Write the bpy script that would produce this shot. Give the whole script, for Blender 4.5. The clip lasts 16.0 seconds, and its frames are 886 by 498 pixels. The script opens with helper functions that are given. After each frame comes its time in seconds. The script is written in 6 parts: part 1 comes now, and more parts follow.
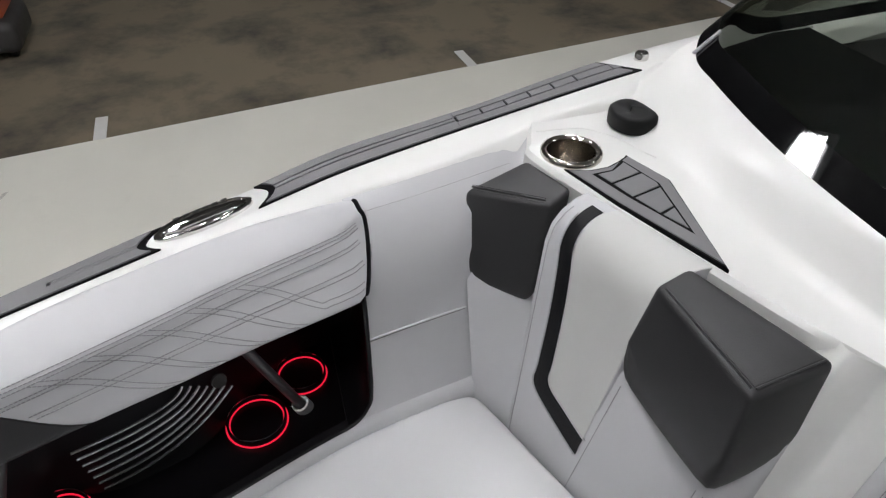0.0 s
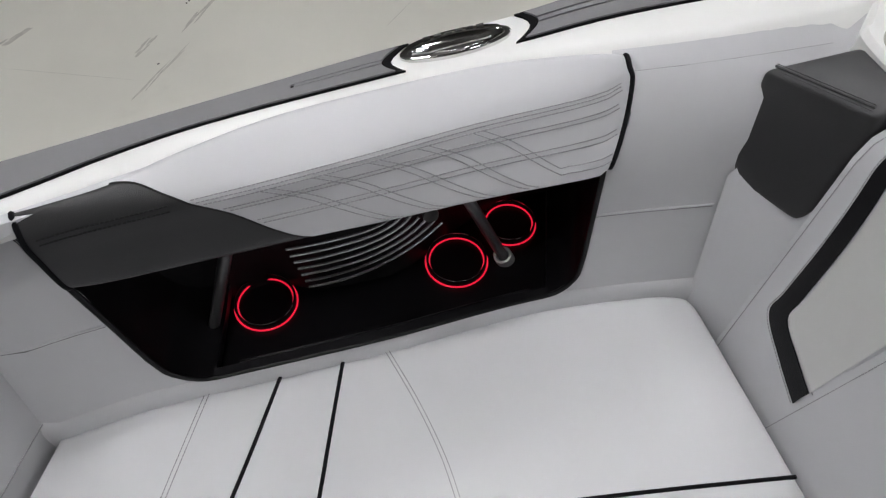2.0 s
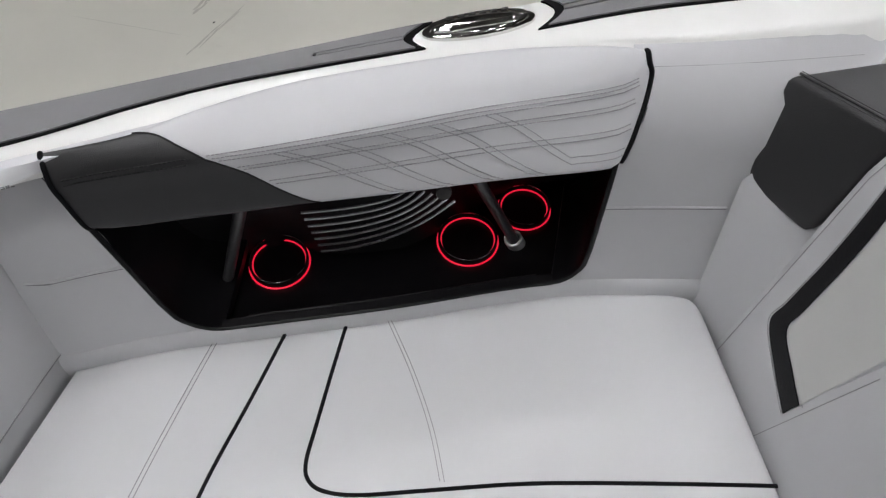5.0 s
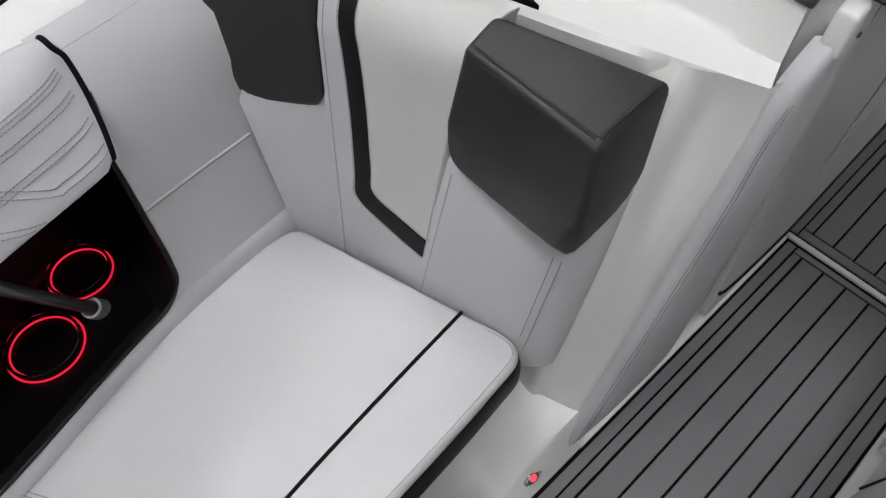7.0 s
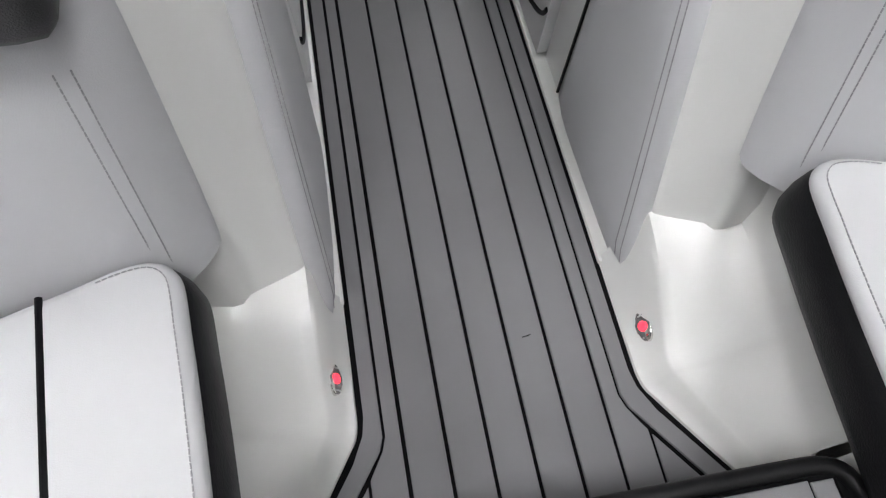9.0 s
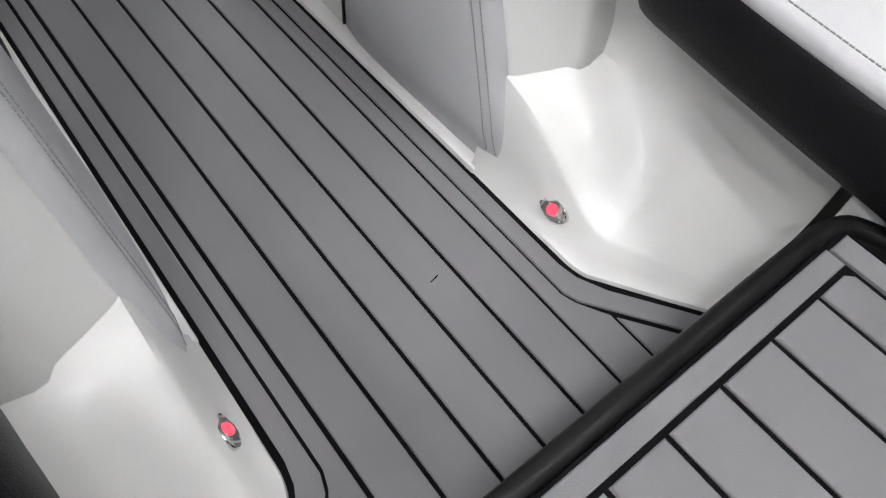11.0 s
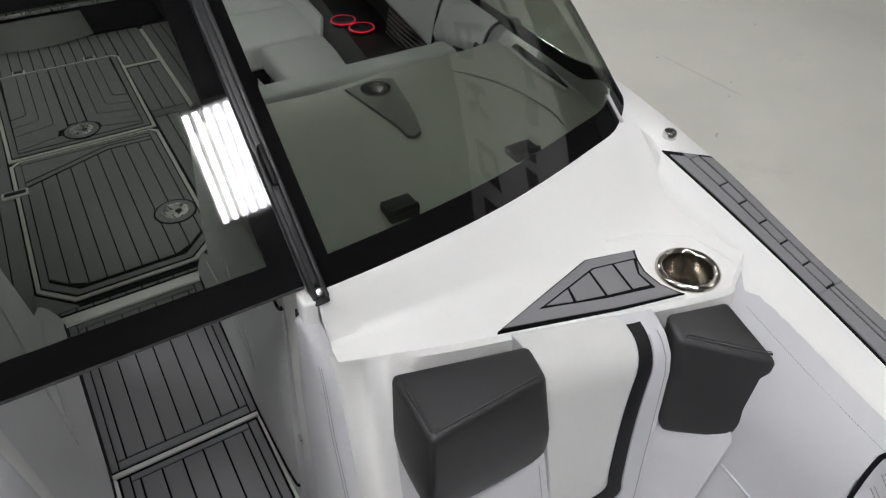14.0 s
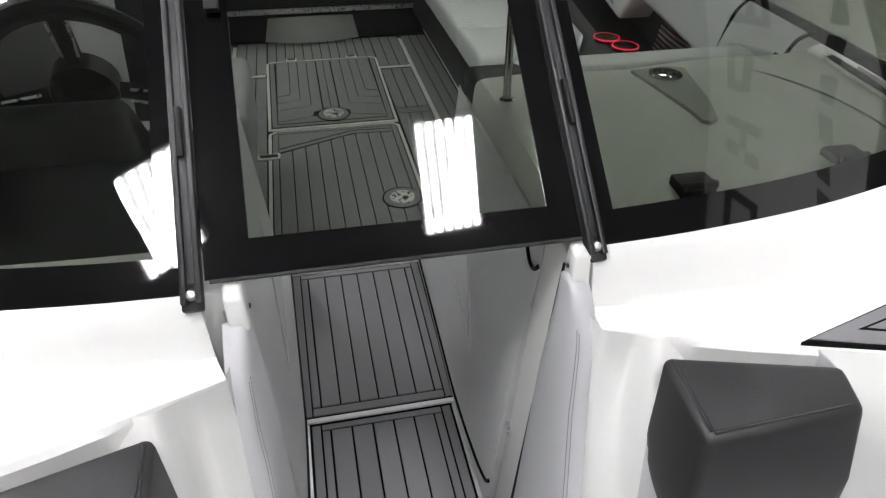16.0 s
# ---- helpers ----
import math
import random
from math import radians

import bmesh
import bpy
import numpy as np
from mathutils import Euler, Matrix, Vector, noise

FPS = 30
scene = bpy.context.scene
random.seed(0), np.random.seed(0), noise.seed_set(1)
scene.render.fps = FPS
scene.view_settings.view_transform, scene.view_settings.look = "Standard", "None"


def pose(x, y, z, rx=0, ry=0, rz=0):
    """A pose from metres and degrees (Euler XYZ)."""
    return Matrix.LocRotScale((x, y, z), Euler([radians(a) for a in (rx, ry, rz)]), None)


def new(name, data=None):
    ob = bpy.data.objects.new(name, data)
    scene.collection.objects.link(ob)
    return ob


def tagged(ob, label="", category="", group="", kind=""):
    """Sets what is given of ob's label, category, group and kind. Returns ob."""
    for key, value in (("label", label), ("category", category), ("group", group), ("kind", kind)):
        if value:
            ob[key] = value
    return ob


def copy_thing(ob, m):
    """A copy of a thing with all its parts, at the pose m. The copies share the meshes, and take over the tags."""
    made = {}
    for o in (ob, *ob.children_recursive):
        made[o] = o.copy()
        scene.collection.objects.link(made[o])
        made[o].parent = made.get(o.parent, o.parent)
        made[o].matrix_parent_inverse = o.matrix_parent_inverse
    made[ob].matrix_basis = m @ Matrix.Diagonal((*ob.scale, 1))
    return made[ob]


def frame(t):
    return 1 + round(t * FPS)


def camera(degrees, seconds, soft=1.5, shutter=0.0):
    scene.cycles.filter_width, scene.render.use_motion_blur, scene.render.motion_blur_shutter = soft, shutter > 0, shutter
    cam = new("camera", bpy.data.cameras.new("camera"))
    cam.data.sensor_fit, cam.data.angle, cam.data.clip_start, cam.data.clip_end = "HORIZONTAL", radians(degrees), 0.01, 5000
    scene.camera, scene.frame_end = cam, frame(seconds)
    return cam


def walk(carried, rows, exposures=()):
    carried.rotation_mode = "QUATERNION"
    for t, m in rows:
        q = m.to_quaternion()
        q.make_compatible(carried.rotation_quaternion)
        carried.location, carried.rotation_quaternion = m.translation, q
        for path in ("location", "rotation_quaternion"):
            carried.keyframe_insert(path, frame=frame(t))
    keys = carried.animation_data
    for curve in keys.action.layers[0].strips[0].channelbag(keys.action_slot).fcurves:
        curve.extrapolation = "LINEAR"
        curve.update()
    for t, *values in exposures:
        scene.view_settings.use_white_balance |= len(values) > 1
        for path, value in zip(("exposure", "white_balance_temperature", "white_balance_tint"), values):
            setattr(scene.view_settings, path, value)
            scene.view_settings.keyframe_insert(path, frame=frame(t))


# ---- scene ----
# Camera and walk
cam = camera(67.2, 16.0, soft=1.25)
PATH = [
    (0.0, 0.0560, -0.3580, 1.3582, 70.528, -37.822, -0.678),
    (0.5, 0.0076, -0.3854, 1.3347, 77.501, -45.652, -0.577),
    (1.0, -0.0622, -0.4063, 1.3080, 82.399, -50.543, -0.137),
    (1.5, -0.0881, -0.4242, 1.3104, 86.095, -52.593, 0.231),
    (2.0, -0.0941, -0.4146, 1.3242, 91.400, -53.533, 0.280),
    (2.5, -0.0959, -0.3958, 1.3394, 95.153, -53.877, 0.104),
    (3.0, -0.0936, -0.3889, 1.3448, 97.075, -54.489, 0.059),
    (3.2, -0.0851, -0.3948, 1.3443, 97.454, -54.402, -0.109),
    (5.5, -0.0772, -0.3245, 1.3399, 97.806, -55.672, -0.468),
    (6.0, -0.0409, -0.2343, 1.3370, 90.636, -55.802, -0.662),
    (6.5, -0.0767, -0.2587, 1.3007, 71.650, -54.930, -1.284),
    (7.0, -0.0695, -0.2676, 1.2481, 47.559, -55.851, -0.051),
    (7.5, -0.0172, -0.2544, 1.1309, 29.336, -57.319, 0.827),
    (8.0, -0.0552, -0.2350, 1.0460, 16.479, -60.693, 0.507),
    (8.5, -0.0776, -0.2060, 0.9928, -0.704, -62.166, -0.036),
    (8.7, -0.1001, -0.1980, 0.9391, -5.091, -62.324, -0.394),
    (10.8, -0.1749, -0.1848, 0.6406, -35.061, -58.224, -1.150),
    (11.0, -0.1714, -0.1865, 0.6422, -38.030, -57.805, -1.032),
    (11.5, -0.1642, -0.1849, 0.6450, -43.451, -57.038, -1.355),
    (12.0, -0.1611, -0.1921, 0.6901, -46.314, -56.182, -1.390),
    (12.5, -0.1016, -0.1925, 0.8503, -46.571, -56.607, 0.208),
    (13.0, -0.0536, -0.1892, 1.0859, -45.201, -54.878, 0.202),
    (13.5, 0.0144, -0.2188, 1.3969, -39.789, -49.792, -0.299),
    (14.0, 0.0376, -0.2913, 1.5501, -31.547, -40.501, -0.393),
    (14.5, 0.0198, -0.2868, 1.5683, -23.691, -35.452, -0.725),
    (15.0, -0.0643, -0.2535, 1.5517, -18.231, -34.073, -0.804),
    (15.5, -0.1327, -0.2595, 1.4760, -13.413, -34.111, -0.748),
    (16.0, -0.1025, -0.2403, 1.3594, -12.145, -35.994, -0.725),
]
walk(cam, [(t, pose(x, y, z, 90 + pitch, roll, yaw)) for t, x, y, z, yaw, pitch, roll in PATH],
     exposures=[(0, -0.17), (0.7, -0.31), (2.5, -0.27), (5.5, -0.29), (6.5, -0.26), (8.7, 0.18), (10.8, 0.43), (12.0, 0.40), (13.0, 0.12), (14.0, -0.12), (15.0, -0.03), (16, 0.45)])

# World and light: a closed workshop, tube fixtures under its ceiling, eight of them added fill
world = bpy.data.worlds.new("world")
scene.world = world
world.use_nodes = True
world.node_tree.nodes["Background"].inputs["Color"].default_value = (0.9, 0.95, 1, 1)
world.node_tree.nodes["Background"].inputs["Strength"].default_value = 0.05
TUBE_STRENGTH = 57.0
CEILING = 4.6
GROUND = -1.05
# The first four are mirrored in the glass; the rest are unseen, added fill.
FIXTURES = [(0.88, -1.03, 5), (-1.25, -0.98, 17), (-1.95, 1.25, 9), (-3.6, -1.05, 9), (0.25, -3.1, 9), (-0.6, -7.4, 9), (5.8, -3.4, 9), (6.0, 3.6, 9), (-6.4, 2.5, 9), (3.6, 6.5, 9), (7.0, 7.5, 9), (1.2, 5.8, 9)]

# Materials


def material(name, color, rough=0.5, metal=0.0, vary=0.06, scale=6.0, bump=0.0, bump_scale=400.0, coat=0.0, spec=0.5, emit=None, power=0.0):
    m = bpy.data.materials.new(name)
    m.use_nodes = True
    n, l = m.node_tree.nodes, m.node_tree.links
    b = n["Principled BSDF"]
    b.inputs["Base Color"].default_value = (*color, 1)
    b.inputs["Roughness"].default_value = rough
    b.inputs["Metallic"].default_value = metal
    b.inputs["Coat Weight"].default_value = coat
    b.inputs["Coat Roughness"].default_value = 0.1
    b.inputs["Specular IOR Level"].default_value = spec
    co = n.new("ShaderNodeTexCoord")
    if vary:
        big = n.new("ShaderNodeTexNoise")
        big.inputs["Scale"].default_value = scale
        big.inputs["Detail"].default_value = 6
        l.new(co.outputs["Object"], big.inputs["Vector"])
        mix = n.new("ShaderNodeMix")
        mix.data_type = "RGBA"
        mix.inputs["A"].default_value = (*[c * (1 - vary) for c in color], 1)
        mix.inputs["B"].default_value = (*[min(1, c * (1 + vary)) for c in color], 1)
        l.new(big.outputs["Fac"], mix.inputs["Factor"])
        l.new(mix.outputs["Result"], b.inputs["Base Color"])
        span = n.new("ShaderNodeMapRange")
        span.inputs["To Min"].default_value = max(0.02, rough * 0.85)
        span.inputs["To Max"].default_value = min(1, rough * 1.15)
        l.new(big.outputs["Fac"], span.inputs["Value"])
        l.new(span.outputs["Result"], b.inputs["Roughness"])
    if bump:
        fine = n.new("ShaderNodeTexNoise")
        fine.inputs["Scale"].default_value = bump_scale
        fine.inputs["Detail"].default_value = 3
        l.new(co.outputs["Object"], fine.inputs["Vector"])
        bp = n.new("ShaderNodeBump")
        bp.inputs["Strength"].default_value = bump
        bp.inputs["Distance"].default_value = 0.001
        l.new(fine.outputs["Fac"], bp.inputs["Height"])
        l.new(bp.outputs["Normal"], b.inputs["Normal"])
    if emit:
        b.inputs["Emission Color"].default_value = (*emit, 1)
        b.inputs["Emission Strength"].default_value = power
    return m


GEL = material("white_gelcoat", (0.79, 0.79, 0.77), 0.36, vary=0.02, scale=3, bump=0.02, bump_scale=60, coat=0.15)
VINYL = material("light_grey_vinyl", (0.567, 0.567, 0.582), 0.5, vary=0.03, scale=9, bump=0.35, bump_scale=900)
# Seat cushions get a lighter copy of the vinyl, carrying their light from above.
SEATV = material("lit_pale_seat_vinyl", (0.62, 0.62, 0.63), 0.45, vary=0.025, scale=7, bump=0.3, bump_scale=900)
# Same vinyl again, its colour raised in place of light falling on the side panels.
PANELV = material("lit_grey_panel_vinyl", (0.66, 0.66, 0.665), 0.5, vary=0.03, scale=9, bump=0.3, bump_scale=900)
INSETV = material("warm_inset_vinyl", (0.60, 0.60, 0.583), 0.48, vary=0.025, scale=8, bump=0.3, bump_scale=900)
CHAR = material("charcoal_vinyl", (0.0108, 0.0106, 0.0117), 0.44, vary=0.08, scale=12, bump=0.5, bump_scale=800, spec=0.66)
HELMV = material("grey_chair_vinyl", (0.30, 0.30, 0.31), 0.5, vary=0.04, scale=9, bump=0.3, bump_scale=900)
KICK = material("grey_moulding", (0.17, 0.17, 0.16), 0.45, vary=0.1, scale=8)
PALEPAD = material("pale_foam_pad", (0.36, 0.36, 0.335), 0.8, vary=0.05, scale=12, bump=0.4, bump_scale=1400, spec=0.25)
CONSOLE = material("matt_console_gelcoat", (0.58, 0.58, 0.54), 0.55, vary=0.03, scale=5, spec=0.3)
BLACKV = material("black_carbon_vinyl", (0.006, 0.006, 0.007), 0.45, vary=0.1, scale=30, bump=0.6, bump_scale=500, spec=0.25)
PIPE = material("black_piping", (0.004, 0.004, 0.005), 0.5, vary=0.1, scale=60, spec=0.12)
THREAD = material("grey_thread", (0.31, 0.31, 0.32), 0.8, vary=0.1, scale=300)
SEAM = material("seam_thread", (0.20, 0.20, 0.21), 0.8, vary=0.1, scale=300)
DARKTHREAD = material("dark_thread", (0.012, 0.012, 0.012), 0.8, vary=0.1, scale=300)
PADTHREAD = material("charcoal_thread", (0.028, 0.028, 0.029), 0.8, vary=0.1, scale=300)
FOAM = material("grey_foam_plank", (0.210, 0.2075, 0.215), 0.85, vary=0.07, scale=5, bump=0.6, bump_scale=1400, spec=0.25)
FOAMDARK = material("cockpit_foam_plank", (0.20, 0.20, 0.20), 0.85, vary=0.08, scale=5, bump=0.6, bump_scale=1400, spec=0.25)
CAULK = material("black_caulk", (0.004, 0.004, 0.0045), 0.8, vary=0.1, scale=40, spec=0.1)
PLASTIC = material("black_plastic", (0.0045, 0.004, 0.005), 0.36, vary=0.15, scale=14, bump=0.1, bump_scale=300, spec=0.28)
FRIT = material("black_glass_frit", (0.004, 0.004, 0.0045), 0.03, vary=0.0)
RUBBER = material("black_rubber", (0.006, 0.006, 0.0065), 0.5, vary=0.1, scale=30, bump=0.2, bump_scale=300, spec=0.25)
FRAME = material("black_anodised_frame", (0.007, 0.007, 0.008), 0.42, vary=0.12, scale=25)
CHROME = material("chrome", (0.72, 0.71, 0.69), 0.07, metal=1.0, vary=0.04, scale=30)
STEEL = material("brushed_steel", (0.68, 0.68, 0.67), 0.28, metal=1.0, vary=0.08, scale=60)
CUPSTEEL = material("dull_steel", (0.50, 0.47, 0.42), 0.18, metal=1.0, vary=0.15, scale=40)
SOCKET = material("strut_socket_plastic", (0.30, 0.30, 0.31), 0.35, vary=0.1, scale=60)
RODGREY = material("strut_rod_grey", (0.045, 0.044, 0.047), 0.3, vary=0.1, scale=60)
GRILLE = material("grey_grille", (0.40, 0.40, 0.41), 0.25, metal=0.8, vary=0.1, scale=60)
LIGHTGREY = material("grey_collar_plastic", (0.42, 0.42, 0.43), 0.32, vary=0.05, scale=40)
RED = material("red_led", (0.5, 0.01, 0.03), 0.3, vary=0, emit=(1.0, 0.018, 0.06), power=0.9)
REDDOT = material("red_led_dot", (0.6, 0.02, 0.04), 0.3, vary=0, emit=(1.0, 0.03, 0.05), power=2.4)
TUBE = material("lit_tube", (0.9, 0.9, 0.9), 0.4, vary=0, emit=(0.986, 0.982, 1.005), power=TUBE_STRENGTH)
WALL = material("painted_wall", (0.26, 0.26, 0.255), 0.8, vary=0.08, scale=0.8, bump=0.2, bump_scale=30)
CEIL = material("ceiling_paint", (0.12, 0.12, 0.12), 0.9, vary=0.06, scale=0.7, bump=0.2, bump_scale=20)
PALEGAP = material("pale_grey_gelcoat", (0.55, 0.54, 0.50), 0.35, vary=0.05, scale=10)
WHITEPAINT = material("white_line_paint", (0.72, 0.72, 0.70), 0.7, vary=0.1, scale=8)
DARKMETAL = material("dark_machine_paint", (0.03, 0.028, 0.027), 0.5, vary=0.2, scale=10)
ORANGE = material("orange_paint", (0.32, 0.07, 0.03), 0.45, vary=0.15, scale=10)


def concrete(name, color, dark, stain_scale, stain_low, rough):
    m = material(name, color, rough, vary=0.1, scale=1.2, bump=0.25, bump_scale=90)
    n, l = m.node_tree.nodes, m.node_tree.links
    b = n["Principled BSDF"]
    old = b.inputs["Base Color"].links[0].from_socket
    co = n.new("ShaderNodeTexCoord")
    stain = n.new("ShaderNodeTexNoise")
    stain.inputs["Scale"].default_value = stain_scale
    stain.inputs["Detail"].default_value = 8
    stain.inputs["Roughness"].default_value = 0.65
    stain.inputs["Distortion"].default_value = 0.12
    l.new(co.outputs["Object"], stain.inputs["Vector"])
    ramp = n.new("ShaderNodeMapRange")
    ramp.inputs["From Min"].default_value = stain_low
    ramp.inputs["From Max"].default_value = stain_low + 0.22
    l.new(stain.outputs["Fac"], ramp.inputs["Value"])
    mix = n.new("ShaderNodeMix")
    mix.data_type = "RGBA"
    mix.inputs["B"].default_value = (*dark, 1)
    l.new(ramp.outputs["Result"], mix.inputs["Factor"])
    l.new(old, mix.inputs["A"])
    l.new(mix.outputs["Result"], b.inputs["Base Color"])
    return m


PALEFLOOR = concrete("pale_concrete", (0.79, 0.775, 0.70), (0.62, 0.605, 0.545), 0.9, 0.62, 0.5)
DARKFLOOR = concrete("bare_concrete", (0.20, 0.165, 0.115), (0.045, 0.042, 0.038), 1.1, 0.46, 0.6)


def tinted_glass():
    m = bpy.data.materials.new("tinted_glass")
    m.use_nodes = True
    b = m.node_tree.nodes["Principled BSDF"]
    b.inputs["Base Color"].default_value = (0.485, 0.52, 0.465, 1)
    b.inputs["Roughness"].default_value = 0.0
    b.inputs["IOR"].default_value = 1.5
    b.inputs["Transmission Weight"].default_value = 1.0
    return m


GLASS = tinted_glass()

# Mesh helpers


def thing(name, base, label, category, group="", kind=""):
    ob = new(name)
    ob.location = base
    return tagged(ob, label, category, group, kind)


def finish(name, bm, mat, smooth=True, angle=40):
    bmesh.ops.recalc_face_normals(bm, faces=bm.faces[:])
    me = bpy.data.meshes.new(name)
    for f in bm.faces:
        f.smooth = smooth
    bm.to_mesh(me)
    bm.free()
    if smooth:
        me.set_sharp_from_angle(angle=radians(angle))
    me.materials.append(mat)
    return new(name, me)


def part(name, bm, mat, parent=None, label="", smooth=True, angle=40):
    ob = finish(name, bm, mat, smooth, angle)
    if parent:
        shift = Vector((0, 0, 0)) if parent.parent else Vector(parent.location)
        ob.parent = parent
        ob.matrix_parent_inverse = Matrix.Translation(-shift)
    if label:
        ob["label"] = label
    return ob


def curve(pts, n=8, closed=False):
    """Points along a smooth line through pts."""
    p = [Vector(q) for q in pts]
    k = len(p)
    out = []
    for i in range(k if closed else k - 1):
        a, b, c, d = (p[(i - 1) % k], p[i], p[(i + 1) % k], p[(i + 2) % k]) if closed else (p[max(i - 1, 0)], p[i], p[i + 1], p[min(i + 2, k - 1)])
        for j in range(n):
            t = j / n
            out.append(0.5 * (2 * b + (c - a) * t + (2 * a - 5 * b + 4 * c - d) * t * t + (3 * b - a - 3 * c + d) * t ** 3))
    if not closed:
        out.append(p[-1])
    return out


def at(pts, x):
    """The point at the share x of the way along pts."""
    f = max(0, min(1, x)) * (len(pts) - 1)
    i = min(int(f), len(pts) - 2)
    return pts[i].lerp(pts[i + 1], f - i)


def on_axis(pts, axis, v):
    """The point of a line of points where one coordinate has the value v."""
    for a, b in zip(pts, pts[1:]):
        if (a[axis] - v) * (b[axis] - v) <= 0 and a[axis] != b[axis]:
            return a.lerp(b, (v - a[axis]) / (b[axis] - a[axis]))
    return pts[0] if abs(pts[0][axis] - v) < abs(pts[-1][axis] - v) else pts[-1]


def loft(rows, thick=0.0, bm=None):
    """A skin through rows of points of equal count."""
    bm = bm or bmesh.new()
    vs = [[bm.verts.new(p) for p in r] for r in rows]
    fs = []
    for a, b in zip(vs, vs[1:]):
        for i in range(len(a) - 1):
            fs.append(bm.faces.new((a[i], a[i + 1], b[i + 1], b[i])))
    if thick:
        bmesh.ops.recalc_face_normals(bm, faces=fs)
        bmesh.ops.solidify(bm, geom=fs, thickness=thick)
    return bm


def tube(pts, r, n=8, bm=None, closed=False):
    bm = bm or bmesh.new()
    pts = [Vector(p) for p in pts]
    rings = []
    up = None
    k = len(pts)
    for i, p in enumerate(pts):
        d = (pts[(i + 1) % k] - pts[i - 1]) if closed else (pts[min(i + 1, k - 1)] - pts[max(i - 1, 0)])
        d.normalize()
        if up is None:
            up = d.orthogonal().normalized()
        up = (up - d * up.dot(d)).normalized()
        side = d.cross(up)
        rings.append([bm.verts.new(p + r * (math.cos(2 * math.pi * j / n) * up + math.sin(2 * math.pi * j / n) * side)) for j in range(n)])
    for i in range(k if closed else k - 1):
        a, b = rings[i], rings[(i + 1) % k]
        for j in range(n):
            bm.faces.new((a[j], a[(j + 1) % n], b[(j + 1) % n], b[j]))
    if not closed:
        bm.faces.new(rings[0])
        bm.faces.new(rings[-1][::-1])
    return bm


def stitches(pts, r=0.00075, dash=0.0045, gap=0.0012):
    """A row of single stitches along a line."""
    bm = bmesh.new()
    pts = [Vector(p) for p in pts]
    run = [0.0]
    for a, b in zip(pts, pts[1:]):
        run.append(run[-1] + (b - a).length)
    def where(d):
        for i in range(len(pts) - 1):
            if run[i + 1] >= d and run[i + 1] > run[i]:
                return pts[i].lerp(pts[i + 1], (d - run[i]) / (run[i + 1] - run[i]))
        return pts[-1]
    d = 0.0
    while d + dash < run[-1]:
        a, b = where(d), where(d + dash)
        if (b - a).length > 1e-4:
            tube([a, b], r, 4, bm)
        d += dash + gap
    return bm


def slab(poly, z0, z1, bevel=0.0, seg=3, bm=None):
    """A flat plate with the outline poly from z0 to z1, its upper edge rounded."""
    bm = bm or bmesh.new()
    lo = [bm.verts.new((p[0], p[1], z0)) for p in poly]
    hi = [bm.verts.new((p[0], p[1], z1)) for p in poly]
    k = len(poly)
    bm.faces.new(lo[::-1])
    top = bm.faces.new(hi)
    for i in range(k):
        bm.faces.new((lo[i], lo[(i + 1) % k], hi[(i + 1) % k], hi[i]))
    if bevel:
        bmesh.ops.bevel(bm, geom=list(top.edges), offset=bevel, segments=seg, affect="EDGES", profile=0.5)
    return bm


def solid(corners, faces, bevel=0.0, seg=4, bm=None):
    bm = bm or bmesh.new()
    vs = [bm.verts.new(c) for c in corners]
    for f in faces:
        bm.faces.new([vs[i] for i in f])
    bmesh.ops.recalc_face_normals(bm, faces=bm.faces[:])
    if bevel:
        bmesh.ops.bevel(bm, geom=bm.edges[:], offset=bevel, segments=seg, affect="EDGES", profile=0.5)
    return bm


BOX = [(0, 1, 2, 3), (4, 5, 6, 7), (0, 1, 5, 4), (1, 2, 6, 5), (2, 3, 7, 6), (3, 0, 4, 7)]


def box(x0, x1, y0, y1, z0, z1, bevel=0.0, seg=3, bm=None):
    return solid([(x0, y0, z0), (x1, y0, z0), (x1, y1, z0), (x0, y1, z0), (x0, y0, z1), (x1, y0, z1), (x1, y1, z1), (x0, y1, z1)], BOX, bevel, seg, bm)


def plate(poly, offset, bm=None, bevel=0.0):
    """A plate from a closed line of 3D points, thickened by the vector offset."""
    bm = bm or bmesh.new()
    o = Vector(offset)
    a = [bm.verts.new(Vector(p)) for p in poly]
    b = [bm.verts.new(Vector(p) + o) for p in poly]
    k = len(poly)
    bm.faces.new(a[::-1])
    top = bm.faces.new(b)
    for i in range(k):
        bm.faces.new((a[i], a[(i + 1) % k], b[(i + 1) % k], b[i]))
    if bevel:
        bmesh.ops.bevel(bm, geom=list(top.edges), offset=bevel, segments=2, affect="EDGES", profile=0.5)
    return bm


def turned(profile, centre, axis=(0, 0, 1), n=40, bm=None):
    """A turned body: profile of (radius, height) round an axis."""
    bm = bm or bmesh.new()
    q = Vector((0, 0, 1)).rotation_difference(Vector(axis).normalized())
    c = Vector(centre)
    rings = [[bm.verts.new(c + q @ Vector((r * math.cos(2 * math.pi * j / n), r * math.sin(2 * math.pi * j / n), h))) for j in range(n)] for r, h in profile]
    for a, b in zip(rings, rings[1:]):
        for j in range(n):
            bm.faces.new((a[j], a[(j + 1) % n], b[(j + 1) % n], b[j]))
    return bm


def ring(centre, axis, r, minor, n=40, k=8):
    return turned([(r + minor * math.cos(2 * math.pi * i / k), minor * math.sin(2 * math.pi * i / k)) for i in range(k + 1)], centre, axis, n)


def sx(pts, s):
    return [Vector((p[0] * s, p[1], p[2] if len(p) > 2 else 0)) for p in pts]


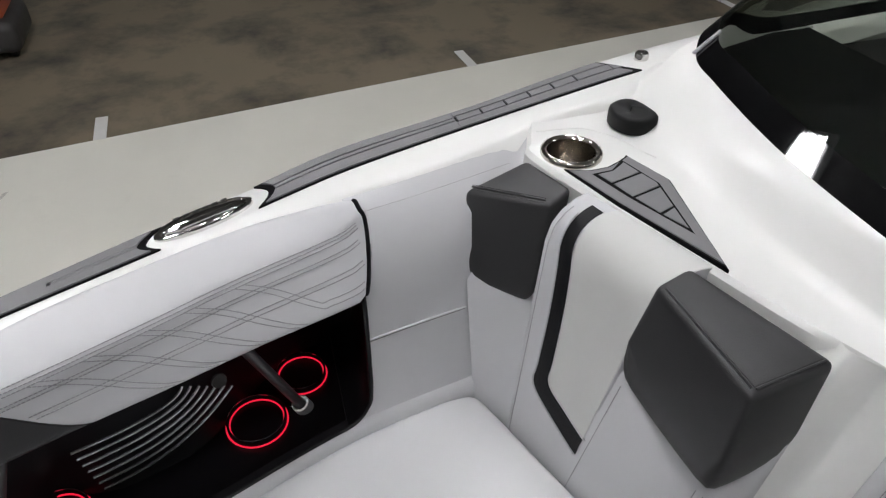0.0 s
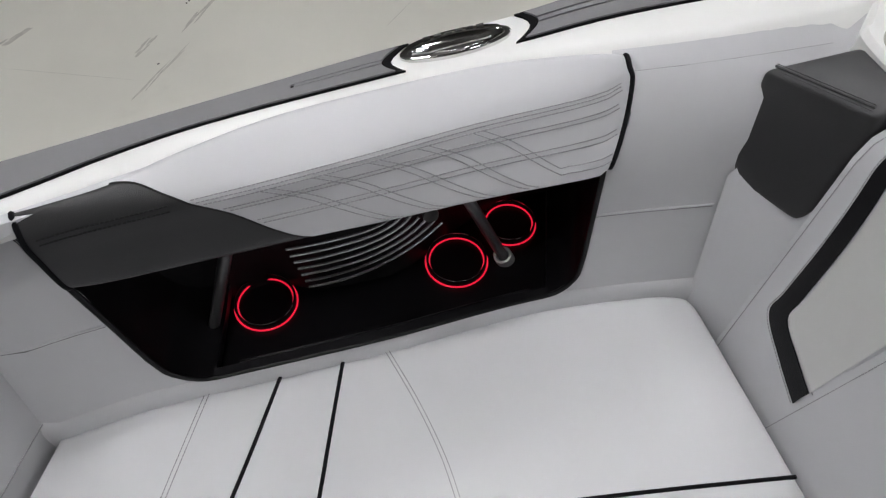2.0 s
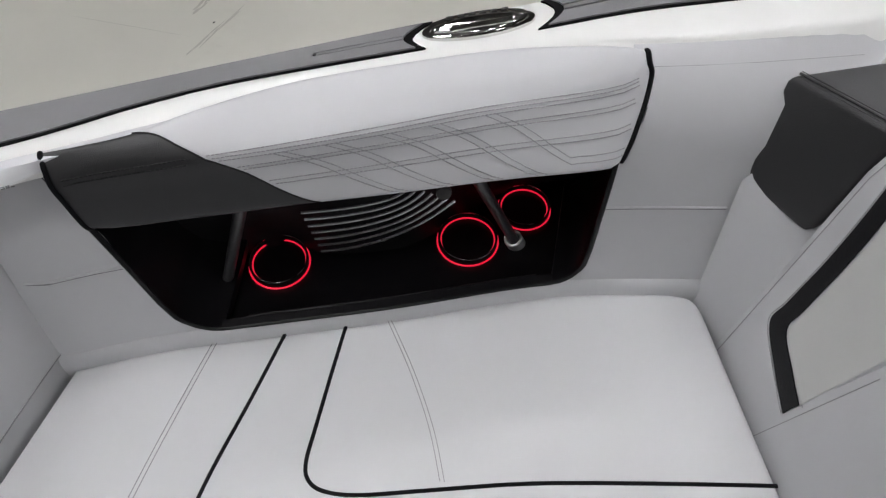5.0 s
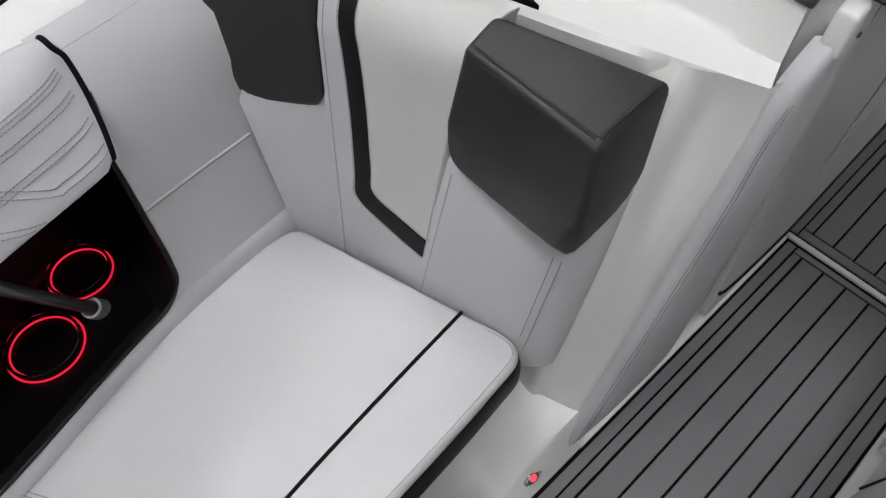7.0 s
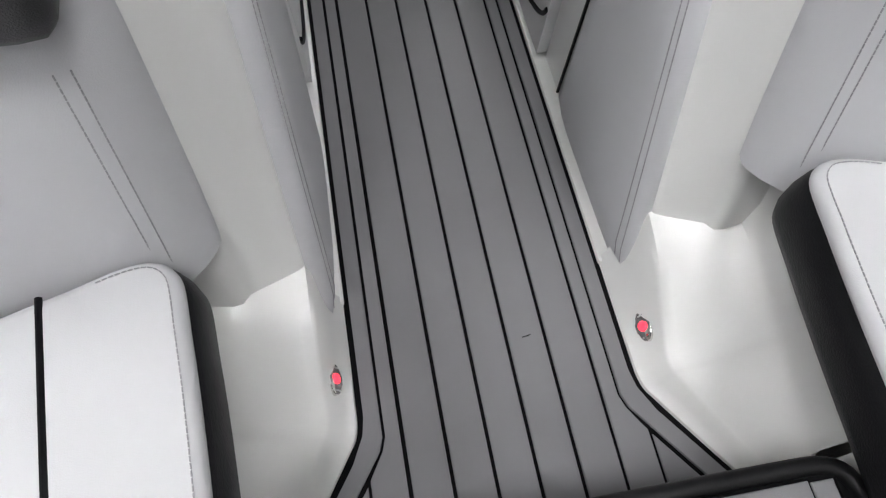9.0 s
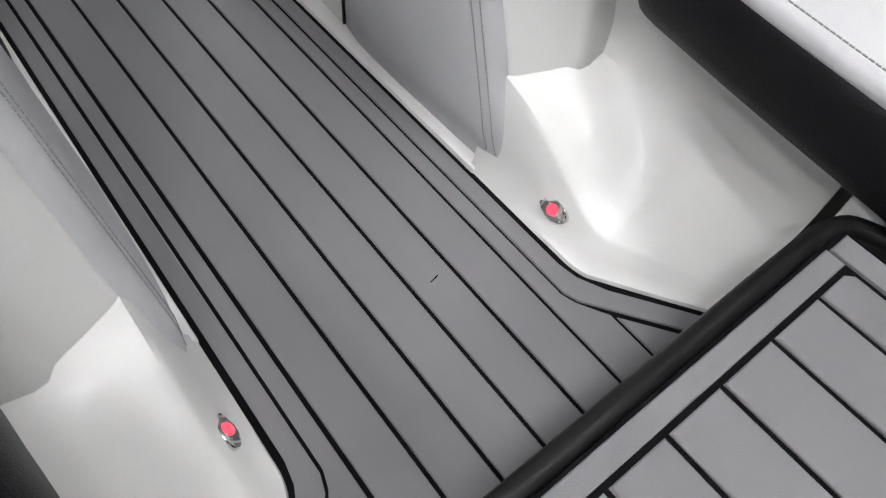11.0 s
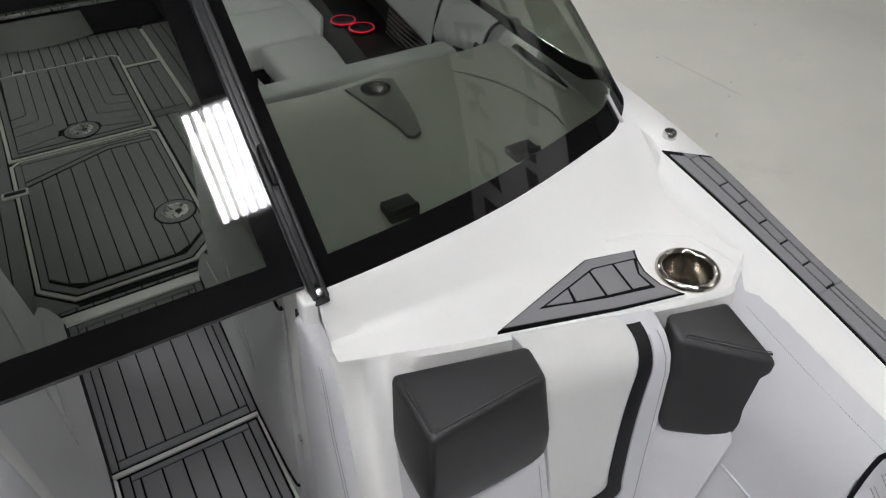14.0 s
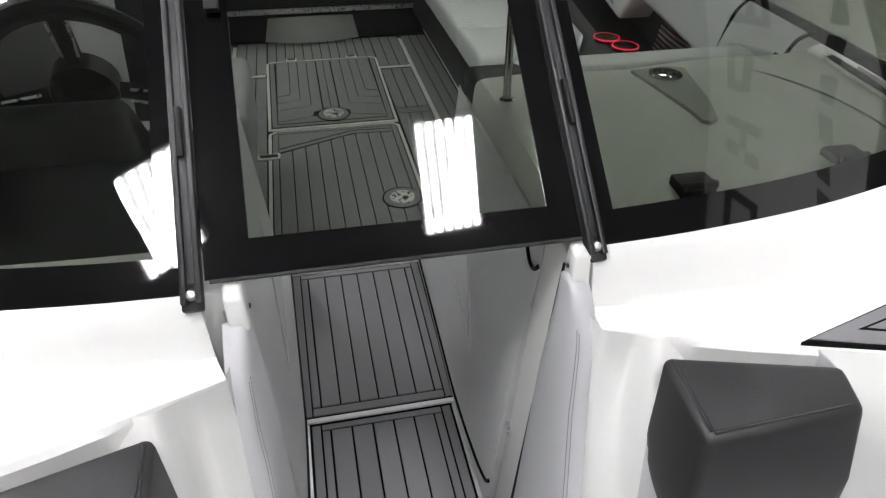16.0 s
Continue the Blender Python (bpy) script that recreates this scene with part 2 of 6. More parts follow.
# Workshop around the boat
X0, X1, Y0, Y1 = -11.0, 9.0, -10.0, 13.0
edge_a, edge_b = (-5.09 - 0.14 * Y0, Y0), (-5.09 - 0.14 * Y1, Y1)
pale = part("ground", slab([edge_a, (X1, Y0), (X1, Y1), edge_b], GROUND - 0.2, GROUND), PALEFLOOR)
tagged(pale, "pale worn concrete workshop floor with scuff marks", "floor", kind="structure")
dark = part("ground_bare", slab([(X0, Y0), edge_a, edge_b, (X0, Y1)], GROUND - 0.2, GROUND - 0.004), DARKFLOOR)
tagged(dark, "bare brown concrete floor with dark stains", "floor", kind="structure")
# Walls and ceiling are unseen, added to close the room and bounce light.
for name, b in (("wall_west", (X0 - 0.2, X0, Y0, Y1)), ("wall_east", (X1, X1 + 0.2, Y0, Y1)), ("wall_south", (X0, X1, Y0 - 0.2, Y0)), ("wall_north", (X0, X1, Y1, Y1 + 0.2))):
    tagged(part(name, box(*b, GROUND, CEILING + 0.1), WALL), "plain grey unseen wall added to close the workshop", "wall", kind="structure")
tagged(part("ceiling", box(X0, X1, Y0, Y1, CEILING + 0.1, CEILING + 0.3), CEIL), "plain grey unseen ceiling added to close the workshop", "ceiling", kind="structure")


def fixture(x, y):
    t = thing("ceiling_light", (x, y, CEILING), "white six-tube high bay light, switched on, some added as fill", "ceiling light", "workshop ceiling lights")
    part("housing", box(x - 0.23, x + 0.23, y - 0.46, y + 0.46, CEILING - 0.01, CEILING + 0.1, 0.01, 1), LIGHTGREY, t)
    for i in range(6):
        cx = x - 0.185 + 0.074 * i
        part("tube", box(cx - 0.022, cx + 0.022, y - 0.44, y + 0.44, CEILING - 0.045, CEILING - 0.014, 0.010, 2), TUBE, t, "lit white tube")
    return t


first = fixture(0.0, 0.0)
for x, y, turn in FIXTURES[1:]:
    copy_thing(first, pose(x, y, CEILING, 0, 0, turn))
first.matrix_world = pose(FIXTURES[0][0], FIXTURES[0][1], CEILING, 0, 0, FIXTURES[0][2])

# banner hanging beside the boat, seen only as a mirror image in the port glass
t = thing("hanging_banner", (3.0, -0.4, CEILING), "white hanging banner with dark block shapes and bars", "banner")
part("sheet", box(3.0, 3.012, -2.3, 1.5, 2.5, 4.45, 0.002, 1), WHITEPAINT, t)
for y0, strokes in ((0.95, ((0, 0.42, 0, 0.08), (0, 0.42, 0.34, 0.42), (0, 0.08, 0, 0.42), (0.17, 0.25, 0, 0.36))), (0.35, ((0, 0.42, 0, 0.08), (0.34, 0.42, 0, 0.36), (0.17, 0.25, 0, 0.36), (0.25, 0.42, 0.30, 0.38))), (-0.25, ((0, 0.42, 0, 0.08), (0.17, 0.25, 0, 0.22), (0.25, 0.42, 0.20, 0.30), (0, 0.17, 0.22, 0.32))), (-0.85, ((0, 0.42, 0, 0.08), (0, 0.42, 0.30, 0.38), (0.34, 0.42, 0, 0.36), (0, 0.08, 0, 0.36))), (-1.45, ((0, 0.42, 0, 0.08), (0, 0.08, 0, 0.36), (0.17, 0.25, 0, 0.32), (0.34, 0.42, 0, 0.36)))):
    bm = bmesh.new()
    for k, (z0, z1, a, b) in enumerate(strokes):
        box(2.994 - 0.0006 * k, 3.001, y0 - b, y0 - a, 3.80 + z0, 3.80 + z1, bm=bm)
    part("block_shape", bm, DARKMETAL, t, "dark block shape")
for i in range(9):
    part("letter_bar", box(2.995, 3.001, 0.85 - 0.26 * i - 0.18, 0.85 - 0.26 * i, 2.95, 3.13), DARKMETAL, t, "dark bar of writing")
for y in (-2.2, 1.4):
    part("cord", tube([(3.006, y, 4.44), (3.006, y, CEILING + 0.1)], 0.006, 6), RUBBER, t)

# Lines that shape the boat, given for the port half
INNER = curve([(0.31, 0.135, 0), (0.292, 0.0, 0), (0.278, -0.15, 0), (0.264, -0.33, 0), (0.25, -0.6, 0), (0.235, -1.06, 0)], 6)
OUTER = curve([(0.752, 0.003, 0), (0.712, -0.25, 0), (0.625, -0.518, 0), (0.572, -0.697, 0), (0.512, -0.9, 0), (0.458, -1.025, 0)], 6)
GIN = curve([(0.40, -1.25, 0.738), (0.465, -1.12, 0.738), (0.543, -0.985, 0.738), (0.575, -0.924, 0.738), (0.621, -0.838, 0.739), (0.687, -0.721, 0.739), (0.750, -0.597, 0.74), (0.808, -0.449, 0.741), (0.860, -0.295, 0.742), (0.909, -0.056, 0.745), (0.962, 0.155, 0.755)], 6)
PIN = curve([(0.44, -1.2, 0.74), (0.577, -0.955, 0.741), (0.649, -0.844, 0.742), (0.716, -0.721, 0.744), (0.815, -0.485, 0.746), (0.877, -0.333, 0.748), (0.945, -0.157, 0.753), (1.020, 0.16, 0.768), (1.056, 0.483, 0.803), (1.095, 0.8, 0.82), (1.255, 1.8, 0.83), (1.345, 3.4, 0.81), (1.31, 5.35, 0.78)], 8)
POUT = curve([(0.52, -1.23, 0.735), (0.645, -0.97, 0.737), (0.779, -0.693, 0.74), (0.866, -0.513, 0.742), (0.942, -0.344, 0.744), (1.02, -0.17, 0.75), (1.080, 0.115, 0.765), (1.140, 0.431, 0.795), (1.195, 0.8, 0.81), (1.335, 1.8, 0.82), (1.425, 3.4, 0.80), (1.39, 5.35, 0.77)], 8)
WBASE = curve([(0.262, 0.444, 0.824), (0.404, 0.447, 0.827), (0.568, 0.457, 0.833), (0.705, 0.475, 0.840), (0.878, 0.514, 0.848), (0.985, 0.552, 0.850), (1.045, 0.615, 0.882), (1.075, 0.76, 0.845), (1.095, 1.0, 0.842), (1.17, 1.8, 0.835)], 8)


def back_y(x, z):
    """The leaning face of a backrest (port half)."""
    return 0.104 - 0.26 * (x - 0.513) + 0.22 * (z - 0.374)


def half(s):
    side = "starboard" if s < 0 else "port"
    m = lambda pts: sx(pts, s)

    # gunwale and hull flank
    rows = []
    for i in range(61):
        y = -1.25 + i * (3.05 / 40) if i < 41 else 1.8 + (i - 40) * 0.1775
        a, b = on_axis(PIN, 1, y), on_axis(POUT, 1, y)
        g = on_axis(GIN, 1, y) if y < 0.15 else Vector((on_axis(PIN, 1, y).x - 0.05, y, a.z - 0.006))
        r = [Vector((g.x - 0.02, y, g.z - 0.03)), Vector((g.x, y, g.z - 0.004)), Vector((g.x + 0.012, y, g.z + 0.001)), a, b, Vector((b.x + 0.007, y, b.z - 0.004)), Vector((b.x + 0.014, y, b.z - 0.016)),
             Vector((b.x + 0.022, y, b.z - 0.06)), Vector((b.x + 0.026, y, b.z - 0.10)), Vector((b.x + 0.03, y, b.z - 0.20)), Vector((b.x + 0.03, y, b.z - 0.45)), Vector((b.x - 0.03, y, b.z - 0.95)), Vector((b.x - 0.12, y, b.z - 1.22)), Vector((b.x * 0.45, y, -0.80)), Vector((0.0, y, -1.04))]
        rows.append(m(r))
    tagged(part("deck_gunwale_" + side, loft(rows), GEL), "glossy white gelcoat gunwale and hull side", "boat deck", kind="structure")
    base = [Vector((p.x * s, p.y, p.z)) for p in rows[0][3:]]
    stem = []
    for i in range(13):
        f = i / 12
        y = -1.25 - 0.78 * f
        w = max(0.012, 1 - f ** 1.9)
        stem.append(m([Vector((p.x * w * (1 - 0.25 * f * max(0, min(1, (0.4 - p.z)))), y + 0.5 * f * max(0, 0.5 - p.z) * 0.55, p.z + 0.01 * f + (0.55 * f * f * max(0, -p.z) if p.z < 0 else 0))) for p in base]))
    tagged(part("hull_bow_" + side, loft(stem), GEL), "glossy white hull side closing to the stem", "hull", kind="structure")
    rail = [Vector((on_axis(POUT, 1, y).x + 0.022, y, on_axis(POUT, 1, y).z - 0.055)) for y in [-1.24 + 0.1 * i for i in range(66)]]
    rub = thing("rub_rail", m([rail[0]])[0], "slim grey rub rail along the hull edge", "rub rail", "rub rails")
    part("rail", tube(m(rail), 0.010), LIGHTGREY, rub)

    # fore deck in front of the windshield
    lean = 0.0 if s > 0 else -0.020
    B = curve([(0.256 + lean, 0.357 - 0.38 * lean, 0.742), (0.331 + lean * 0.3, 0.328 - 0.11 * lean, 0.745), (0.43, 0.291, 0.747), (0.551, 0.254, 0.748), (0.703, 0.205, 0.749), (0.884, 0.152, 0.753), (0.93, 0.165, 0.756), (1.0, 0.20, 0.768)], 6)
    W = [at(WBASE, 0.62 * i / (len(B) - 1)) for i in range(len(B))]
    near = lambda p: max(0, 1 - (p.x - 0.258) / 0.10)
    rows = [[p + Vector((0, -0.002 + 0.012 * near(p), -0.05)) for p in B], [p + Vector((0, 0.006 * near(p), -0.008)) for p in B], [p + Vector((0, 0.008, 0)) for p in B]]
    for f, h in ((0.2, 0.0), (0.42, 0.015), (0.54, 0.05), (0.62, 0.18), (0.75, 0.52), (0.88, 0.86), (1.0, 1.0)):
        rows.append([Vector((p.x + (q.x - p.x) * f, p.y + 0.008 + (q.y - p.y - 0.008) * f, p.z + (q.z - p.z) * h)) for p, q in zip(B, W)])
    rows.append([q + Vector((0, 0.06, 0.0)) for q in W])
    bm = loft([m([Vector((r[0].x + 0.006, r[0].y, rows[2][0].z - 0.07)), Vector((r[0].x - 0.001, r[0].y, r[0].z - 0.008))] + r) for r in rows])
    hole = Vector((0.872 * s, 0.226, 0))
    for cuts, reach in ((3, 0.12), (2, 0.075)):
        near = [f for f in bm.faces if (f.calc_center_median().xy - hole.xy).length < reach]
        bmesh.ops.subdivide_edges(bm, edges=list({e for f in near for e in f.edges}), cuts=cuts, use_grid_fill=True)
    bmesh.ops.delete(bm, geom=[f for f in bm.faces if any((v.co.xy - hole.xy).length < 0.0465 for v in f.verts)], context="FACES")
    tagged(part("deck_fore_" + side, bm, GEL), "glossy white moulded deck below the windshield", "boat deck", kind="structure")
    steps = [(0.0, 0.0), (0.2, 0.0), (0.42, 0.015), (0.54, 0.05), (0.62, 0.18), (0.75, 0.52), (0.88, 0.86), (1.0, 1.0)]
    def deck_z(x, y):
        u = 0.5
        for _ in range(30):
            p, q = at(B, u), at(W, u)
            f = (y - p.y - 0.008) / (q.y - p.y - 0.008)
            u = max(0, min(1, u + (x - p.x - (q.x - p.x) * f) * 0.8))
        f = max(0, min(1, f))
        for (f0, h0), (f1, h1) in zip(steps, steps[1:]):
            if f <= f1:
                return p.z + (q.z - p.z) * (h0 + (h1 - h0) * (f - f0) / (f1 - f0))
        return q.z
    crease = curve([(0.955, 0.195, 0), (0.952, 0.25, 0), (0.94, 0.295, 0), (0.90, 0.328, 0), (0.85, 0.346, 0), (0.80, 0.360, 0)], 5)
    crease = [Vector((p.x, p.y, deck_z(p.x, p.y) - 0.0017)) for p in crease]
    part("mould_line", tube(m(crease), 0.0030, 8), GEL, bpy.data.objects["deck_fore_" + side], "raised mould line")
    # deck wing that ties the fore deck to the gunwale
    wing = []
    for j, r in enumerate(rows[1:]):
        c = r[-1]
        q = on_axis(PIN, 1, 0.14 + 0.50 * j / (len(rows) - 2)) + Vector((0.012, 0, -0.001))
        wing.append(m([c.lerp(q, f) + Vector((0, 0, -0.012 * math.sin(math.pi * f) * (j / 9))) for f in (0, 0.2, 0.4, 0.6, 0.8, 1.0)]))
    tagged(part("deck_wing_" + side, loft(wing), GEL), "glossy white moulded deck corner", "boat deck", kind="structure")

    # white pillar between backrest and walkway
    edge_x = (0.212, 0.213, 0.222, 0.236, 0.243, 0.247) if s > 0 else (0.210, 0.210, 0.2145, 0.221, 0.226, 0.231)
    front = curve([(x, y, z) for x, (y, z) in zip(edge_x, ((0.149, 0.004), (0.171, 0.10), (0.222, 0.25), (0.294, 0.45), (0.350, 0.64), (0.378, 0.74)))], 4)
    fold = curve([(0.281, 0.150, 0.0), (0.281, 0.161, 0.153), (0.284, 0.199, 0.33), (0.288, 0.234, 0.485), (0.293, 0.258, 0.60), (0.303, 0.288, 0.69), (0.318, 0.333, 0.746)], 4)
    rows = []
    for i in range(13):
        z = 0.02 + 0.725 * i / 12
        f = i / 12
        a = on_axis(front, 2, max(0.013, z))
        b = on_axis(fold, 2, z)
        up = max(0, min(1, (z - 0.50) / 0.235))
        up = up * up * (3 - 2 * up)
        swell = math.sin(math.pi * max(0, min(1, (z - 0.36) / 0.37)))
        line = [Vector((a.x - 0.004, a.y + 0.03, z)), Vector((a.x + 0.004, a.y + 0.004, z))]
        for q, top in ((0.16, (0.2575 + lean, 0.3600 - 0.38 * lean)), (0.42, (0.278 + lean * 0.7, 0.3515 - 0.26 * lean)), (0.66, (0.296 + lean * 0.4, 0.3440 - 0.15 * lean))):
            line.append(a.lerp(b, q).lerp(Vector((top[0], top[1], z)), up) + Vector((-0.002, -0.007, 0)) * swell * (1 if q < 0.5 else 0.3))
        line += [b, Vector((b.x + 0.022, b.y - 0.012 * (1 - up), z)), Vector((0.39, b.y + 0.02 * up, z))]
        rows.append(m(curve(line, 3)))
    tagged(part("pillar_" + side, loft(rows), GEL), "white moulded pillar beside the walkway", "boat deck", kind="structure")
    tagged(part("walkway_curb_" + side, box(*sorted((0.1845 * s, 0.26 * s)), 0.19, 0.906, -0.1, 0.005, 0.003, 2), GEL), "white moulded curb along the walkway floor", "boat deck", kind="structure")
    tagged(part("walkway_curb_aft_" + side, solid(m([(0.197, 0.908, -0.1), (0.27, 0.908, -0.1), (0.27, 1.56, -0.1), (0.212, 1.56, -0.1), (0.197, 0.908, 0.004), (0.27, 0.908, 0.004), (0.27, 1.56, 0.004), (0.212, 1.56, 0.004)]), BOX, 0.002, 1), GEL), "white moulded curb along the aft walkway floor", "boat deck", kind="structure")

    # moulded ledge under the seat front
    E = curve([(0.1845, 0.20, 0), (0.1845, 0.06, 0), (0.187, 0.01, 0), (0.204, -0.022, 0), (0.260, -0.107, 0), (0.304, -0.17, 0)], 5)
    n = len(E) - 1
    rows = []
    crest = curve([(0.21, 0.0285, 0.142), (0.173, 0.0285, 0.140), (0.12, 0.0305, 0.113), (0.09, 0.033, 0.082), (0.06, 0.034, 0.058), (0.035, 0.033, 0.044), (0.0, 0.032, 0.038), (-0.03, 0.030, 0.034), (-0.11, 0.026, 0.020), (-0.20, 0.020, 0.012)], 4)
    for i, e in enumerate(E):
        f = i / n
        out = Vector((1, 0.0, 0)).lerp(Vector((0.75, 0.62, 0)), min(1, max(0, (f - 0.35) * 3))).normalized()
        c = on_axis(crest, 0, e.y)
        off, rise = c.y, c.z
        far = max(e.y, -0.14)
        hill = max(rise, 0.136 * (1 - f) + 0.066 * f)
        crown = e + out * (off + 0.003) + Vector((0, 0, rise))
        foot = Vector((0.325 + 0.015 * f, far + 0.02 * f, hill + 0.012))
        r = [e + Vector((0, 0, -0.01)), e + out * 0.003 + Vector((0, 0, 0.002)), e + out * off * 0.30 + Vector((0, 0, rise * 0.06 + 0.003)), e + out * off * 0.6 + Vector((0, 0, rise * 0.40)), e + out * (off - 0.002) + Vector((0, 0, rise * 0.93 - 0.001)), crown]
        for q, bend in ((0.12, 0.05), (0.3, 0.18), (0.55, 0.42), (0.8, 0.72), (1.0, 1.0)):
            p = crown.lerp(foot, q)
            p.z = crown.z + (foot.z - crown.z) * bend
            r.append(p)
        r.append(Vector((0.338 + 0.02 * f, far + 0.02 * f, hill + 0.04)))
        r.append(Vector((0.342 + 0.02 * f, far + 0.02 * f, 0.25)))
        rows.append(m(r))
    tagged(part("seat_base_" + side, loft(rows), GEL), "white moulded seat base with a sloping toe ledge", "boat deck", kind="structure")
    tagged(part("seat_plinth_" + side, slab(m([(0.29, -1.06, 0), (0.47, -1.06, 0), (0.74, -0.14, 0), (0.30, -0.14, 0)]), 0.0, 0.235), GEL), "white seat base below the bow cushions", "boat deck", kind="structure")
    # courtesy light
    c = Vector((0.207 * s, 0.075, 0.031))
    ax = Vector((-0.86 * s, 0.0, 0.5))
    t = thing("courtesy_light", c, "small chrome courtesy light glowing red", "courtesy light", "courtesy lights in the walkway")
    q = Vector((0, 0, 1)).rotation_difference(ax.normalized())
    bm = bmesh.new()
    oval = [c + q @ Vector((0.010 * math.cos(a) * 1.0, 0.021 * math.sin(a), 0)) for a in [2 * math.pi * i / 24 for i in range(24)]]
    ax_n = ax.normalized()
    t_up = Vector((0, 1, 0))
    t_side = ax_n.cross(t_up).normalized()
    oval = [c + t_side * 0.0125 * math.cos(a) + t_up * 0.021 * math.sin(a) - ax_n * 0.002 for a in [2 * math.pi * i / 24 for i in range(24)]]
    part("bezel", plate(oval, ax_n * 0.006, bevel=0.002), CHROME, t, "ribbed chrome bezel")
    part("lens", turned([(0.0075, 0.003), (0.0065, 0.006), (0.0, 0.0075)], c, ax_n, 16), REDDOT, t, "glowing red lens")
    for k in (-1, 1):
        part("rib", tube([c + t_up * 0.015 * k + t_side * 0.006 + ax_n * 0.004, c + t_up * 0.015 * k - t_side * 0.006 + ax_n * 0.004], 0.0012, 6), STEEL, t)

    # bow seat cushion
    t = thing("bow_seat_cushion", (0.5 * s, -0.45, 0.235), "pale grey vinyl bow seat cushion with black piping and black sides", "seat cushion", "bow seat cushions")
    corner = curve([(0.40, 0.107, 0), (0.355, 0.121, 0), (0.325, 0.121, 0), (0.307, 0.104, 0), (0.301, 0.075, 0)], 4)
    corner_out = curve([(0.700, 0.018, 0), (0.728, 0.006, 0), (0.741, -0.012, 0), (0.743, -0.04, 0)], 3)
    outline = corner + [p for p in INNER if p.y < 0.06] + [p for p in OUTER[::-1] if p.y < -0.06] + corner_out[::-1]
    def inset(poly, d):
        res = []
        k = len(poly)
        for i in range(k):
            a, b, c2 = poly[i - 1], poly[i], poly[(i + 1) % k]
            e1, e2 = (b - a).normalized(), (c2 - b).normalized()
            nrm = Vector((e1.y + e2.y, -(e1.x + e2.x), 0)).normalized()
            res.append(b - nrm * d)
        return res
    area = sum(a.x * b.y - b.x * a.y for a, b in zip(outline, outline[1:] + outline[:1]))
    sg = 1 if area > 0 else -1
    def rings(levels, cap):
        bm = loft([m([Vector((p.x, p.y, z)) for p in (lambda q: q + q[:1])(inset(outline, d * sg))]) for d, z in levels])
        bmesh.ops.remove_doubles(bm, verts=bm.verts[:], dist=1e-6)
        if cap:
            bmesh.ops.contextual_create(bm, geom=[e for e in bm.edges if e.is_boundary and abs(e.verts[0].co.z - levels[-1][1]) < 1e-4])
        return bm
    part("cover", rings([(0.004, 0.300), (0.0, 0.3065), (0.0005, 0.311), (0.003, 0.3165), (0.0075, 0.3205), (0.013, 0.322)], True), SEATV, t, angle=70)
    part("side_band", rings([(0.022, 0.224), (0.004, 0.227), (-0.005, 0.236), (-0.008, 0.25), (-0.007, 0.275), (-0.003, 0.296), (0.002, 0.306), (0.006, 0.309)], False), BLACKV, t, "black textured vinyl side band", angle=70)
    edge = inset(outline, 0.010 * sg)[2:len(INNER) + 8]
    part("edge_stitch", stitches(m([p + Vector((0, 0, 0.3221)) for p in edge])), THREAD, t)
    loop = curve([(0.424, 0.098, 0), (0.40, -0.1, 0), (0.376, -0.27, 0), (0.345, -0.42, 0), (0.326, -0.51, 0), (0.322, -0.56, 0), (0.331, -0.592, 0), (0.358, -0.607, 0), (0.42, -0.606, 0), (0.52, -0.602, 0), (0.602, -0.598, 0)], 5)
    part("piping", tube(m([p + Vector((0, 0, 0.3215)) for p in loop]), 0.0034, 8), PIPE, t)
    part("piping", tube(m([p + Vector((0, 0, 0.3215)) for p in curve([(0.573, -0.697, 0), (0.45, -0.72, 0), (0.33, -0.745, 0), (0.245, -0.757, 0)], 5)]), 0.0034, 8), PIPE, t)
    for d in (0.0, 0.007):
        part("seam", stitches(m([p + Vector((0, d, 0.3223)) for p in curve([(0.62, -0.53, 0), (0.53, -0.475, 0), (0.44, -0.43, 0), (0.359, -0.401, 0)], 5)])), SEAM, t)
        part("seam", stitches(m([p + Vector((0, d, 0.3223)) for p in curve([(0.538, -0.814, 0), (0.44, -0.83, 0), (0.34, -0.845, 0), (0.245, -0.857, 0)], 5)])), SEAM, t)

    # backrest
    t = thing("bow_back_cushion", (0.53 * s, 0.1, 0.3), "light grey vinyl backrest with a black stripe and charcoal headrest pads", "backrest", "bow backrests")
    def face(x, z):
        """Face of the centre panel with its rolled top."""
        y = back_y(x, min(z, 0.68))
        if z > 0.68:
            f = (z - 0.68) / 0.068
            y += 0.07 * (1 - math.sqrt(max(0, 1 - f * f))) + 0.012 * f
        return Vector((x, y, z))
    def outer_edge(z):
        return 0.672 + (z - 0.30) * 0.165
    zs = [0.215, 0.27, 0.32, 0.4, 0.48, 0.56, 0.63, 0.68, 0.71, 0.73, 0.742, 0.7475]
    rows = []
    for z in zs:
        xo = outer_edge(z)
        xs = [0.305 + 0.209 * i / 7 for i in range(8)] + [0.5165] + [0.5175 + (xo - 0.5175) * i / 8 for i in range(9)]
        r = [face(x, z) if x > 0.517 else face(x, min(z, 0.62)) + Vector((0, 0.03 * max(0, min(1, (z - 0.55) / 0.05)), min(0, 0.69 - z))) for x in xs]
        # turned-in ends
        f0 = on_axis(fold, 2, max(0.02, r[0].z))
        lift = 0.042 if z < 0.22 else 0.02 if z < 0.28 else 0.0
        turn = [Vector((f0.x + 0.006, f0.y + 0.02, r[0].z)), Vector((f0.x + 0.001, f0.y - 0.006, r[0].z))]
        a, b = turn[1], r[1]
